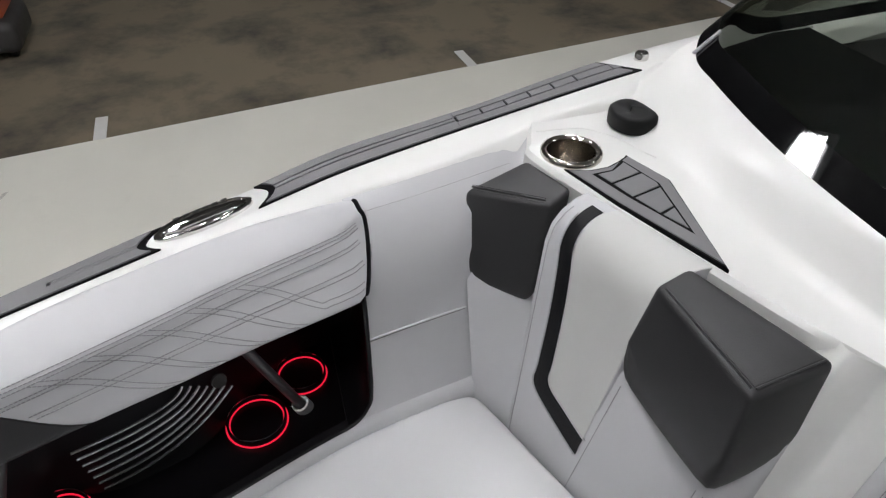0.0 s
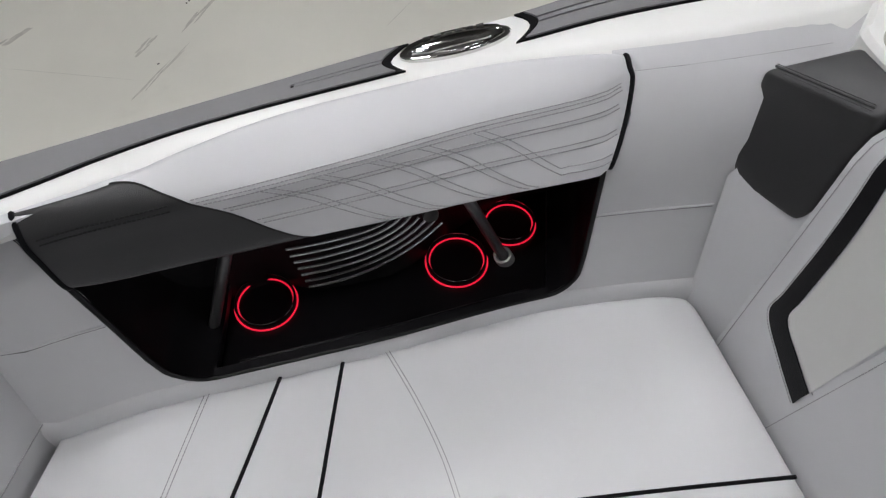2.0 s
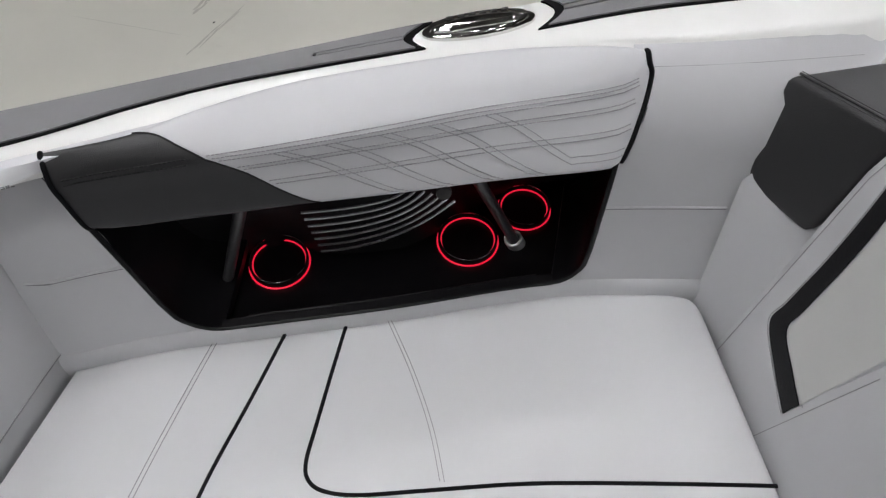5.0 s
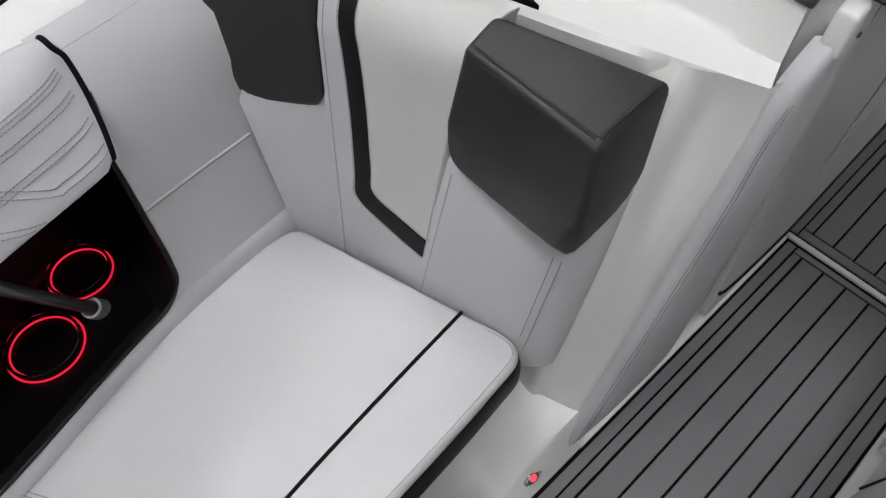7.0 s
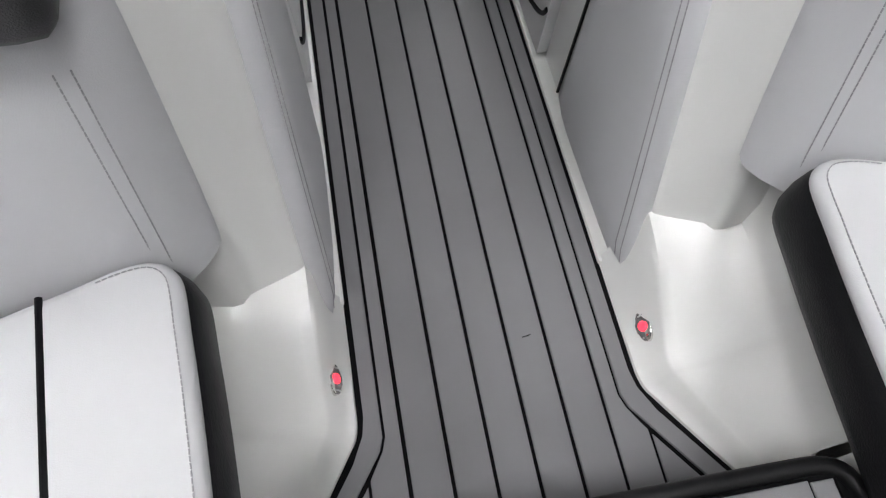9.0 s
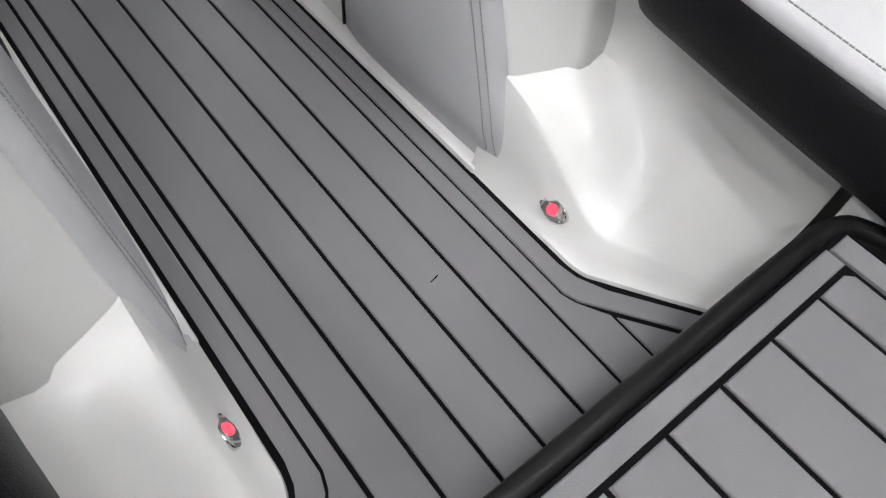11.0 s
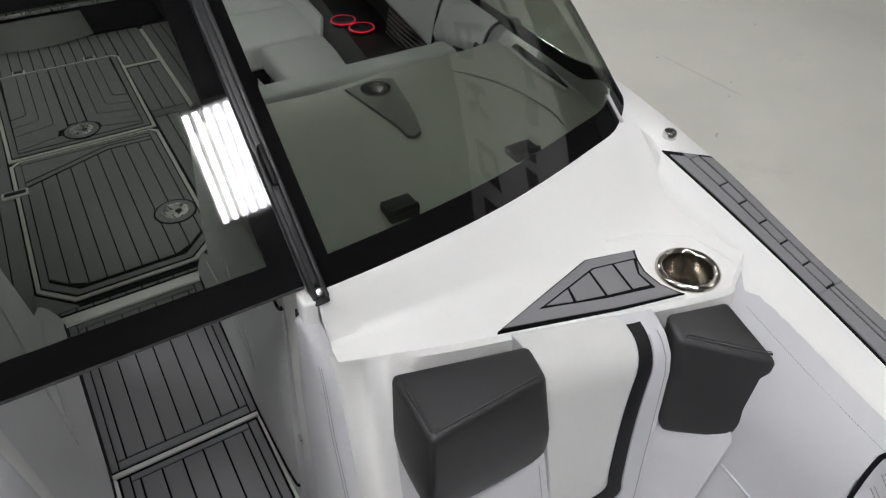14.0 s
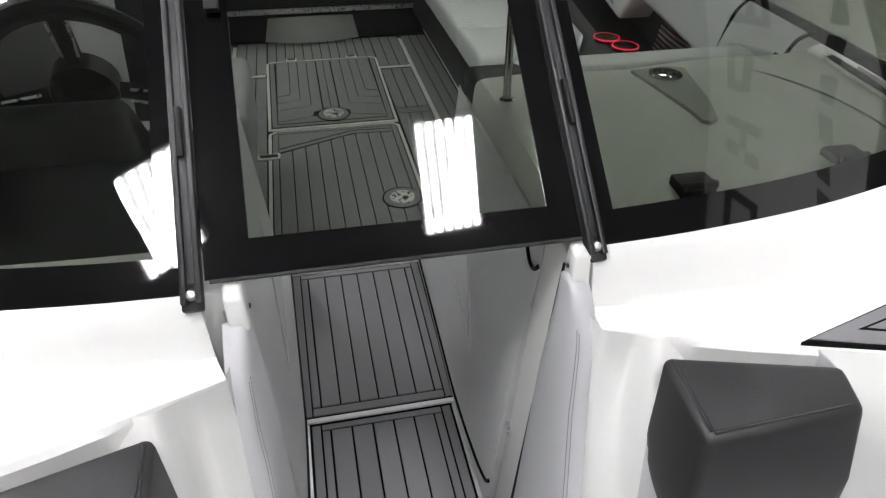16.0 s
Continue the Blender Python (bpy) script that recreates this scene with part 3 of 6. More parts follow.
        turn += [a.lerp(b, q) + Vector((-0.007, -0.005, 0)) * math.sin(math.pi * q) ** 0.8 for q in (0.15, 0.35, 0.55, 0.75)]
        r = turn + r[1:] + [r[-1] + Vector((0.006, 0.01, 0))]
        for p in r:
            p.z += lift * max(0, min(1, 1 - (p.x - 0.31) / 0.09))
        rows.append(m(r))
    rows.append(m([Vector((p.x * s, p.y + 0.05, p.z - 0.005)) for p in rows[-1]]))
    part("centre_panel", loft(rows), VINYL, t)
    # wedge panel to the corner
    rows = []
    for z in [q for q in zs if q < 0.7]:
        xo = outer_edge(z)
        a = face(xo, z) + Vector((0.004, 0.012, 0))
        b = Vector((0.752 + (z - 0.32) * 0.235, 0.004 + max(0, z - 0.6) * 0.0, z))
        if z > 0.7:
            b.y += (z - 0.7) * 1.2
        back = 0.05 * max(0, min(1, (z - 0.56) / 0.06))
        rows.append(m([a.lerp(b, i / 6) + Vector((0.0, back - 0.006 * math.sin(math.pi * i / 6), 0)) for i in range(7)]))
    part("corner_panel", loft(rows), VINYL, t)
    part("seam", stitches(m([face(outer_edge(z), z) + Vector((-0.012, -0.001, 0)) for z in zs[1:-1]])), THREAD, t)
    part("seam", stitches(m([face(0.51 - (z - 0.3) * 0.03, z) for z in (0.25, 0.32, 0.4, 0.48, 0.55)])), THREAD, t)
    for d in (0.0, 0.012):
        part("seam", stitches(m([face(0.322 + d, z) for z in (0.22, 0.3, 0.4, 0.5)])), THREAD, t)
    # black stripe
    so = curve([(0.518, 0.371, 0), (0.58, 0.392, 0), (0.645, 0.422, 0), (0.654, 0.47, 0), (0.670, 0.57, 0), (0.690, 0.66, 0), (0.709, 0.725, 0), (0.716, 0.7465, 0)], 5)
    si = curve([(0.518, 0.407, 0), (0.567, 0.423, 0), (0.620, 0.445, 0), (0.629, 0.49, 0), (0.646, 0.585, 0), (0.665, 0.665, 0), (0.686, 0.725, 0), (0.692, 0.7465, 0)], 5)
    rows = [[face(p.x, p.y) + Vector((0, -0.003, 0.001)) for p in so], [face((p.x + q.x) / 2, (p.y + q.y) / 2) + Vector((0, -0.0045, 0.002)) for p, q in zip(so, si)], [face(q.x, q.y) + Vector((0, -0.003, 0.001)) for q in si]]
    part("stripe", loft([m(r) for r in rows], 0.002), BLACKV, t, "black textured vinyl stripe")
    rows = []
    for q in [p for p in si if p.y > 0.452]:
        rows.append([face(0.5185 + (q.x - 0.003 - 0.5185) * i / 10, q.y) + Vector((0, -0.0016, 0.0008)) for i in range(11)])
    foot = [Vector((p.x, p.y, 0)) for p in si if p.y <= 0.452]
    rows.insert(0, [face(p.x, p.y) + Vector((0, -0.0016, 0)) for p in [at(foot, i / 10) + Vector((0, 0.003, 0)) for i in range(11)]])
    rows.append([p + Vector((0, 0.012, 0.0012)) for p in rows[-1]])
    rows.append([p + Vector((0, 0.036, -0.004)) for p in rows[-1]])
    part("inset_panel", loft([m(r) for r in rows], 0.0012), INSETV, t, "warm pale grey vinyl inset")
    for line, d in ((so, 0.004), (si, -0.004)):
        part("stripe_seam", stitches(m([face(p.x + d, p.y + (d if p.y < 0.44 else 0) * (-1)) + Vector((0, -0.001, 0)) for p in line[:-3]])), THREAD, t)
    # wrapped headrest pad at the walkway end
    top = [(0.311, 0.175, 0.729), (0.520, 0.176, 0.737), (0.529, 0.236, 0.751), (0.312, 0.302, 0.746)]
    low = [(0.289, 0.145, 0.516), (0.522, 0.132, 0.532), (0.518, 0.20, 0.565), (0.289, 0.262, 0.545)]
    bm = solid(m(top + low), BOX)
    bmesh.ops.subdivide_edges(bm, edges=[e for e in bm.edges if abs(e.verts[0].co.z - e.verts[1].co.z) > 0.1], cuts=1)
    for v in bm.verts:
        if 0.58 < v.co.z < 0.68:
            v.co.y -= 0.006
            if abs(v.co.x) < 0.4:
                v.co.x -= 0.004 * s
    bmesh.ops.bevel(bm, geom=[e for e in bm.edges if all(v.co.z < 0.61 for v in e.verts)], offset=0.052, segments=6, affect="EDGES", profile=0.5)
    bmesh.ops.bevel(bm, geom=[e for e in bm.edges if e.calc_face_angle(0) > 0.6], offset=0.011, segments=4, affect="EDGES", profile=0.5)
    for _ in range(6):
        bmesh.ops.smooth_vert(bm, verts=[v for v in bm.verts if v.co.z < 0.60], factor=0.5, use_axis_x=True, use_axis_y=True, use_axis_z=True)
    part("headrest_pad", bm, CHAR, t, "charcoal vinyl headrest pad", angle=60)
    ridge = [Vector(q) for q in (top[0], top[1], top[3])]
    for end, inner in ((ridge[1], ridge[2]), (ridge[2], ridge[1])):
        along = (end - ridge[0]).normalized()
        inward = (inner - ridge[0])
        inward = (inward - along * inward.dot(along)).normalized()
        length = (end - ridge[0]).length
        for d, r, mat, name in ((0.0085, 0.0021, CHAR, "pad_welt"), (0.0125, 0.0, PADTHREAD, "pad_stitch"), (0.005, 0.0, PADTHREAD, "pad_stitch")):
            line = [ridge[0] + along * q + inward * d + Vector((0, 0, 0.0004 if d > 0.008 else -0.0022)) for q in (0.012, length * 0.35, length * 0.7, length - 0.014)]
            part(name, tube(m(line), r, 6) if r else stitches(m(line)), mat, t)
    # corner headrest pad
    top = [(0.876, 0.020, 0.714), (0.748, 0.124, 0.739), (0.760, 0.170, 0.755), (0.868, 0.134, 0.760)]
    low = [(0.814, -0.003, 0.548), (0.705, 0.082, 0.548), (0.75, 0.15, 0.57), (0.85, 0.10, 0.6)]
    bm = solid(m(top + low), BOX)
    bmesh.ops.bevel(bm, geom=[e for e in bm.edges if all(v.co.z < 0.65 for v in e.verts)], offset=0.026, segments=5, affect="EDGES", profile=0.5)
    bmesh.ops.bevel(bm, geom=[e for e in bm.edges if e.calc_face_angle(0) > 0.6], offset=0.010, segments=4, affect="EDGES", profile=0.5)
    for _ in range(6):
        bmesh.ops.smooth_vert(bm, verts=[v for v in bm.verts if v.co.z < 0.60], factor=0.5, use_axis_x=True, use_axis_y=True, use_axis_z=True)
    part("headrest_pad", bm, CHAR, t, "charcoal vinyl headrest pad", angle=60)
    a, b, c2 = (Vector(q) for q in (top[0], top[1], top[3]))
    along = (b - a).normalized()
    inward = (c2 - a)
    inward = (inward - along * inward.dot(along)).normalized()
    for d, r, mat, name in ((0.008, 0.0021, CHAR, "pad_welt"), (0.012, 0.0, PADTHREAD, "pad_stitch"), (0.0045, 0.0, PADTHREAD, "pad_stitch")):
        line = [a + along * q + inward * d + Vector((0, 0, 0.0006 if d > 0.007 else -0.0018)) for q in (0.012, 0.05, 0.09, (b - a).length - 0.012)]
        part(name, tube(m(line), r, 6) if r else stitches(m(line)), mat, t)

    # padded side wall
    t = thing("padded_side_wall", (0.72 * s, -0.4, 0.32), "light grey vinyl padded side wall with a welt seam", "side panel", "padded bow side walls")
    LIP, WELT = 0.347, 0.502
    def wall(y, z):
        b = on_axis(OUTER, 1, max(-1.02, min(0.0, y))).x
        if y > 0:
            b += y * 0.15
        return Vector((b + (z - 0.32) * 0.25 + 0.004, y, z))
    ys = [-1.04 + i * 0.04 for i in range(27)]
    def rounding(z, r):
        q = min(1, max(0, (LIP + r - z) / r))
        return r * (1 - math.sqrt(max(0, 1 - q * q)))
    aft = lambda z: -0.203 + (z - 0.372) * 0.05 - rounding(z, 0.055)
    fore = lambda z: -0.860 - (z - 0.372) * 0.33 + rounding(z, 0.06)
    levels = (LIP, LIP + 0.002, LIP + 0.006, LIP + 0.014, LIP + 0.028, 0.385, 0.42, 0.47, WELT, 0.56, 0.62, 0.68, 0.716, 0.732, 0.738)
    part("lower_strip", loft([m([wall(-1.05 + 1.06 * i / 26, z) + Vector((-b, 0, 0)) for i in range(27)]) for z, b in ((0.25, 0), (0.29, 0.004), (0.31, 0.008), (0.322, 0.0095), (0.334, 0.009), (0.342, 0.006), (LIP, 0.0))]), VINYL, t)
    def roll(y, z):
        """The padded wall with its upper roll, fore and aft of the hinged bolster."""
        if z <= WELT:
            return wall(y, z)
        g = on_axis(GIN, 1, y)
        w = wall(y, WELT)
        tuck = 0.024 * max(0, min(1, (y + 0.945) / 0.03)) if y < -0.5 else 0.0
        line = [Vector((w.x, y, WELT)), Vector((w.x + 0.022 + tuck, y, 0.62)), Vector((w.x + 0.045 + tuck, y, 0.68)), Vector((g.x - 0.035 + tuck, y, 0.716 - tuck * 0.3)), Vector((g.x - 0.015, y, 0.732)), Vector((g.x + 0.004, y, 0.738 + (g.z - 0.742)))]
        return on_axis(line, 2, z) if z < 0.738 else line[-1]
    rows = []
    for i in range(11):
        row = []
        for z in levels:
            y0 = aft(z) if z < 0.66 else -0.20
            y1 = 0.008 if z < 0.6 else 0.19
            row.append(roll(y0 + (y1 - y0) * i / 10, z))
        rows.append(m(row))
    part("upper_roll", loft(rows), VINYL, t)
    rows = []
    for i in range(7):
        row = []
        for z in levels:
            y1 = fore(z) if z < 0.70 else -0.78
            row.append(roll(-1.06 + (y1 + 1.06) * i / 6, z))
        rows.append(m(row))
    part("upper_roll", loft(rows), VINYL, t)
    part("welt", tube(m([wall(y, WELT) + Vector((-0.001, 0, 0)) for y in (-0.192, -0.15, -0.1, -0.05, 0.0)]), 0.0022, 6), VINYL, t)
    for lo, hi in ((-0.192, 0.0), (-1.04, -0.91)):
        # Dark tube under the welt stands for the shade in the crease.
        part("seam_shade", tube(m([wall(lo + (hi - lo) * i / 4, WELT - 0.0032) + Vector((-0.0002, 0, 0)) for i in range(5)]), 0.0011, 5), SEAM, t, "thin dark line painted as seam shade")
    part("welt", tube(m([wall(y, WELT) + Vector((-0.001, 0, 0)) for y in (-1.04, -1.0, -0.95, -0.91)]), 0.0022, 6), VINYL, t)
    for d in (0, 0.010):
        part("seam", stitches(m([Vector((on_axis(GIN, 1, y).x - 0.030 + d, y, 0.7195 + d * 0.5)) for y in (-0.18, -0.1, -0.02, 0.06, 0.13)])), SEAM, t)
        part("seam", stitches(m([roll(y, 0.712 + d * 0.6) + Vector((-0.0008, 0, 0.0006)) for y in (-1.05, -1.02, -0.985, -0.95)])), SEAM, t)

    # hinged bolster above the drinks shelf
    t = thing("bolster", (0.72 * s, -0.55, 0.645), "quilted light grey vinyl bolster with a charcoal end", "bolster", "bow bolsters")
    E0 = curve([(0.571, -0.926, 0.733), (0.584, -0.890, 0.735), (0.614, -0.826, 0.737), (0.658, -0.765, 0.741), (0.727, -0.653, 0.743), (0.785, -0.514, 0.744), (0.835, -0.368, 0.745), (0.864, -0.228, 0.742), (0.870, -0.182, 0.735)], 6)
    E1 = curve([(0.547, -0.918, 0.697), (0.563, -0.870, 0.703), (0.592, -0.785, 0.706), (0.610, -0.730, 0.708), (0.636, -0.657, 0.708), (0.690, -0.522, 0.708), (0.745, -0.393, 0.708), (0.809, -0.222, 0.708), (0.847, -0.174, 0.713)], 6)
    E2 = curve([(0.552, -0.910, 0.606), (0.563, -0.865, 0.603), (0.588, -0.785, 0.604), (0.608, -0.715, 0.606), (0.634, -0.630, 0.608), (0.671, -0.505, 0.608), (0.715, -0.365, 0.608), (0.757, -0.213, 0.608), (0.773, -0.191, 0.612)], 6)
    k = len(E0)
    def bol(i, v):
        a, b, c2 = E0[i], E1[i], E2[i]
        line = [a + Vector((0.012, 0, -0.02)), a, a.lerp(b, 0.3) + Vector((0, 0, 0.007)), a.lerp(b, 0.7) + Vector((0, 0, 0.007)), b, b.lerp(c2, 0.33) + Vector((-0.002, 0, 0.001)), b.lerp(c2, 0.72) + Vector((-0.004, 0, 0)), c2, c2 + Vector((0.03, 0, -0.003)), c2 + Vector((0.12, 0, 0.02))]
        tail = 0.007 * (i / (k - 1)) ** 10
        for q, w in ((4, 0.5), (5, 1.0), (6, 0.7)):
            line[q] = line[q] + Vector((0.004 * w, tail * w, 0)) * (1 if tail else 0)
        return at(curve(line, 3), v / 9)
    vs = [i * 0.25 for i in range(37)]
    def cut(v):
        """Where the charcoal end stops: further forward on the top, further aft below."""
        v = max(1, min(7, v))
        return -0.825 + (v - 1) * 0.0293 if v < 4 else -0.737 + (v - 4) * 0.0423
    light, black = [], []
    for v in vs:
        pts = [bol(i, v) for i in range(k)]
        yc = cut(v)
        j = 0
        y_first, y_last = pts[0].y, pts[-1].y
        light.append(m([on_axis(pts, 1, yc + (y_last - yc) * q / 28) for q in range(29)]))
        black.append(m([on_axis(pts, 1, y_first + (yc - y_first) * q / 10) + Vector((0, 0, 0.0004)) for q in range(11)]))
    part("quilted_cover", loft(light), VINYL, t, angle=70)
    part("charcoal_end", loft(black), CHAR, t, "charcoal vinyl end", angle=70)
    part("end_cap", plate([Vector(p) for p in [r[-1] for r in light]], (0, 0.006, 0)), VINYL, t)
    part("end_cap", plate([Vector(p) for p in [r[0] for r in black]], (0, -0.004, 0)), CHAR, t)
    part("welt", tube([r[-1] for r in light[4:30]], 0.0042, 8), PIPE, t, "black welt")
    part("welt", tube([r[0] for r in black[4:30]], 0.0036, 8), PIPE, t, "black welt")
    part("cut_seam", tube([r[0] + Vector((0, 0, 0.001)) for r in light[4:29]], 0.0014, 6), DARKTHREAD, t)
    def on_bolster(y, v):
        pts = [bol(i, v) for i in range(k)]
        p = on_axis(pts, 1, y)
        return p + Vector((-0.0006, 0, 0.0008))
    for v in (3.78, 3.98, 4.16, 4.62, 4.78, 5.42, 5.58):
        y0 = cut(v) + 0.008
        part("quilt_stitch", stitches(m([on_bolster(y0 + (-0.185 - y0) * i / 24, v) for i in range(25)])), THREAD, t)
    for q, y0 in enumerate((-0.657, -0.595, -0.527, -0.465, -0.393)):
        for d, foot in ((0.0, 6.42), (0.014, 6.14)):
            low = foot if q == 4 else 6.95
            line = [on_bolster(y0 + d + 0.057 * (v - 4.18), v) for v in [4.18 + (low - 4.18) * i / 8 for i in range(9)]]
            if q == 4:
                y1 = line[-1].y
                line += [on_bolster(y1 + (-0.19 - y1) * i / 6, low - (0.03 if i == 1 else 0)) for i in range(1, 7)]
            part("quilt_stitch", stitches(m(line)), THREAD, t)
    for d in (0.0, 0.008):
        part("charcoal_stitch", stitches(m([on_bolster(y, 3.80 + d * 45) + Vector((0, 0, 0.0008)) for y in (-0.905, -0.88, -0.85, -0.8, -0.757)]), r=0.0011), DARKTHREAD, t)

    # drinks shelf
    t = thing("drinks_shelf", (0.7 * s, -0.55, 0.33), "glossy black moulded drinks shelf recessed below the bolster", "shelf", "bow drinks shelves")
    def lip(f):
        return wall(fore(LIP) + (aft(LIP) - fore(LIP)) * f, LIP)
    rows = []
    fs = [-0.01 + 1.02 * i / 24 for i in range(25)]
    rows.append(m([lip(f) + Vector((-0.003, 0, 0.004)) for f in fs]))
    rows.append(m([lip(f) + Vector((0.012, 0, 0.006)) for f in fs]))
    rows.append(m([lip(f) + Vector((0.022, 0, -0.018)) for f in fs]))
    rows.append(m([lip(f) + Vector((0.03, 0, -0.029)) for f in fs]))
    deep = lambda f: (0.205 if f < 0.5 else 0.205 + 0.065 * min(1, (f - 0.5) / 0.3)) - 0.05 * math.exp(-((f - 0.45) / 0.2) ** 4)
    hull_x = lambda p: on_axis(POUT, 1, p.y).x
    wide = [i / 24 for i in range(25)]
    spread = lambda f: wall(-0.90 + 0.74 * f, LIP)
    reach = lambda f: min(deep(f), hull_x(spread(f)) + 0.012 - spread(f).x)
    rows.append(m([spread(f) + Vector((reach(f) - 0.012, 0, -0.028)) for f in wide]))
    rows.append(m([spread(f) + Vector((reach(f), 0, 0.0)) for f in wide]))
    for rise, back in ((0.2, 0.03), (0.30, 0.035)):
        rows.append(m([Vector((min(spread(f).x + deep(f) + back, hull_x(spread(f)) + 0.024), spread(f).y, spread(f).z + rise)) for f in wide]))
    part("tray", loft(rows), PLASTIC, t)
    for fcn, e in ((aft, 0), (fore, 1)):
        rr = []
        for z in (LIP - 0.02,) + tuple(q for q in levels if q < 0.7):
            w0 = wall(fcn(max(z, LIP)), z)
            rr.append(m([w0 + Vector((-0.003, 0, 0)), w0 + Vector((0.01, 0.004 * (1 - 2 * e), 0)), w0 + Vector((0.12, 0.012 * (1 - 2 * e), 0)), Vector((min(w0.x + 0.24, on_axis(POUT, 1, w0.y).x + 0.016), w0.y + 0.02 * (1 - 2 * e), z))]))
        part("end_wall", loft(rr), PLASTIC, t)
    unit = [i / 20 for i in range(21)]
    low = [z for z in levels if z < 0.64]
    bead = [wall(fore(z), z) for z in low[::-1]] + [lip(f) for f in unit[1:-1]] + [wall(aft(z), z) for z in low] + [wall(aft(0.655), 0.655)]
    part("edge_bead", tube(m([p + Vector((-0.002, 0, 0)) for p in bead]), 0.0045, 8), PLASTIC, t)
    part("crease", tube(m([lip(0.04 + 0.92 * f) + Vector((0.034, 0, -0.0275)) for f in unit]), 0.0025, 6), PLASTIC, t)

    cups = [(0.708, -0.746, 0.0535), (0.806, -0.412, 0.0555), (0.896, -0.313, 0.0495)]
    for x, y, r in cups:
        c = Vector((x * s, y, 0.321))
        cup = thing("shelf_cup_holder", c, "black cup holder with a chrome rim and a glowing red ring", "cup holder", "lit cup holders in the shelves")
        part("well", turned([(r * 0.97, 0.001), (r * 0.90, -0.0005), (0.0, -0.001)], c, n=40), PLASTIC, cup)
        part("collar", turned([(r * 1.0, -0.004), (r * 0.995, 0.014), (r * 0.975, 0.0165), (r * 0.945, 0.0165), (r * 0.925, 0.014), (r * 0.915, -0.003)], c, n=40), PLASTIC, cup, "raised black collar")
        part("red_ring", ring(c + Vector((0, 0, 0.0020)), (0, 0, 1), r * 1.025, 0.0016), RED, cup, "glowing red light ring")
        part("red_ring", ring(c + Vector((0, 0, 0.0060)), (0, 0, 1), r * 0.910, 0.0018), RED, cup, "glowing red light ring")
        part("rim", ring(c + Vector((0, 0, 0.0166)), (0, 0, 1), r * 0.975, 0.0013), CHROME, cup, "thin chrome rim")
    for (bx, by), (tx, ty, tz) in (((0.650, -0.829), (0.647, -0.722, 0.612)), ((0.816, -0.322), (0.731, -0.407, 0.607))):
        a, b = Vector((bx * s, by, 0.318)), Vector((tx * s, ty, tz))
        post = thing("bolster_strut", a, "black strut with a grey collar holding the bolster up", "strut", "bolster struts")
        # The black rod is greyed in its colour to read as lit.
        part("rod", tube([a, a.lerp(b, 0.5), b], 0.0095, 14), RODGREY, post)
        d = (b - a).normalized()
        part("collar", turned([(0.0175, -0.006), (0.0170, 0.022), (0.0160, 0.0255), (0.0125, 0.0255), (0.0100, 0.018)], a, d, 24), SOCKET, post, "dark grey plastic socket")
        # White ring painting the bright crescent of light on the socket.
        part("collar_highlight", ring(a + d * 0.0255, d, 0.0143, 0.0026, 24), WHITEPAINT, post, "pale ring painted as the collar highlight")
    # loudspeaker grille on the sloping back of the shelf
    p0 = Vector((0.727, -0.668, 0.360))
    du, dv = Vector((0.287, 0.958, 0)), Vector((0.30, 0.09, 0.95)).normalized()
    dn = du.cross(dv).normalized()
    if dn.x > 0:
        dn = -dn
    sp = thing("loudspeaker", m([p0])[0], "black loudspeaker with curved grey grille bars", "loudspeaker", "bow loudspeakers")
    for j in range(7):
        left = p0 + du * (-0.006 * j) + dv * (0.002 + 0.0150 * j) + dn * 0.012
        right = p0 + du * (0.228 - 0.014 * j) + dv * (0.082 + 0.007 * j) + dn * 0.016
        bend = p0 + du * 0.135 + dv * (0.0 + 0.0150 * j) + dn * 0.022
        line = [left * (1 - q) ** 2 + bend * 2 * q * (1 - q) + right * q * q for q in [i / 12 for i in range(13)]]
        part("grille_bar", tube(m(line), 0.0028, 6), GRILLE, sp, "grey grille bar")
    badge = p0 + du * 0.205 + dv * 0.105 + dn * 0.02
    part("badge", turned([(0.014, 0.0), (0.013, 0.004), (0, 0.005)], m([badge])[0], m([dn])[0], 20), DARKMETAL, sp, "plain dark badge")

    # cup holder set in the fore deck
    c = Vector((0.872 * s, 0.226, 0.755))
    t = thing("deck_cup_holder", c, "stainless steel cup holder set in the white deck", "cup holder", "deck cup holders")
    part("cup", turned([(0.044, 0.003), (0.0435, -0.01), (0.0415, -0.05), (0.040, -0.068), (0.034, -0.073), (0, -0.073)], c, n=40), CUPSTEEL, t, "dull steel cup")
    part("rim", turned([(0.057, -0.004), (0.057, 0.003), (0.055, 0.006), (0.051, 0.008), (0.047, 0.007), (0.044, 0.003)], c, n=40), CUPSTEEL, t)
    # triangular foot pad
    t = thing("deck_step_pad", (0.7 * s, 0.27, 0.752), "grey foam step pad with a black outline on the deck", "step pad", "deck step pads")
    zt = 0.752
    base = [(0.490, 0.279), (0.733, 0.344), (0.835, 0.316), (0.818, 0.293), (0.806, 0.262), (0.806, 0.225), (0.818, 0.196), (0.829, 0.183), (0.70, 0.216)]
    inner_frame = [(0.509, 0.281), (0.733, 0.339), (0.825, 0.315), (0.811, 0.293), (0.799, 0.262), (0.799, 0.225), (0.811, 0.194), (0.815, 0.191), (0.70, 0.221)]
    base = [(a + (p - a) * 0.6, b + (q - b) * 0.6) for (p, q), (a, b) in zip(base, inner_frame)]
    part("backing", slab(m(base), zt - 0.006, zt + 0.003, 0.001, 1), CAULK, t)
    part("border", slab(m(inner_frame), zt, zt + 0.0045, 0.001, 1), FOAM, t)
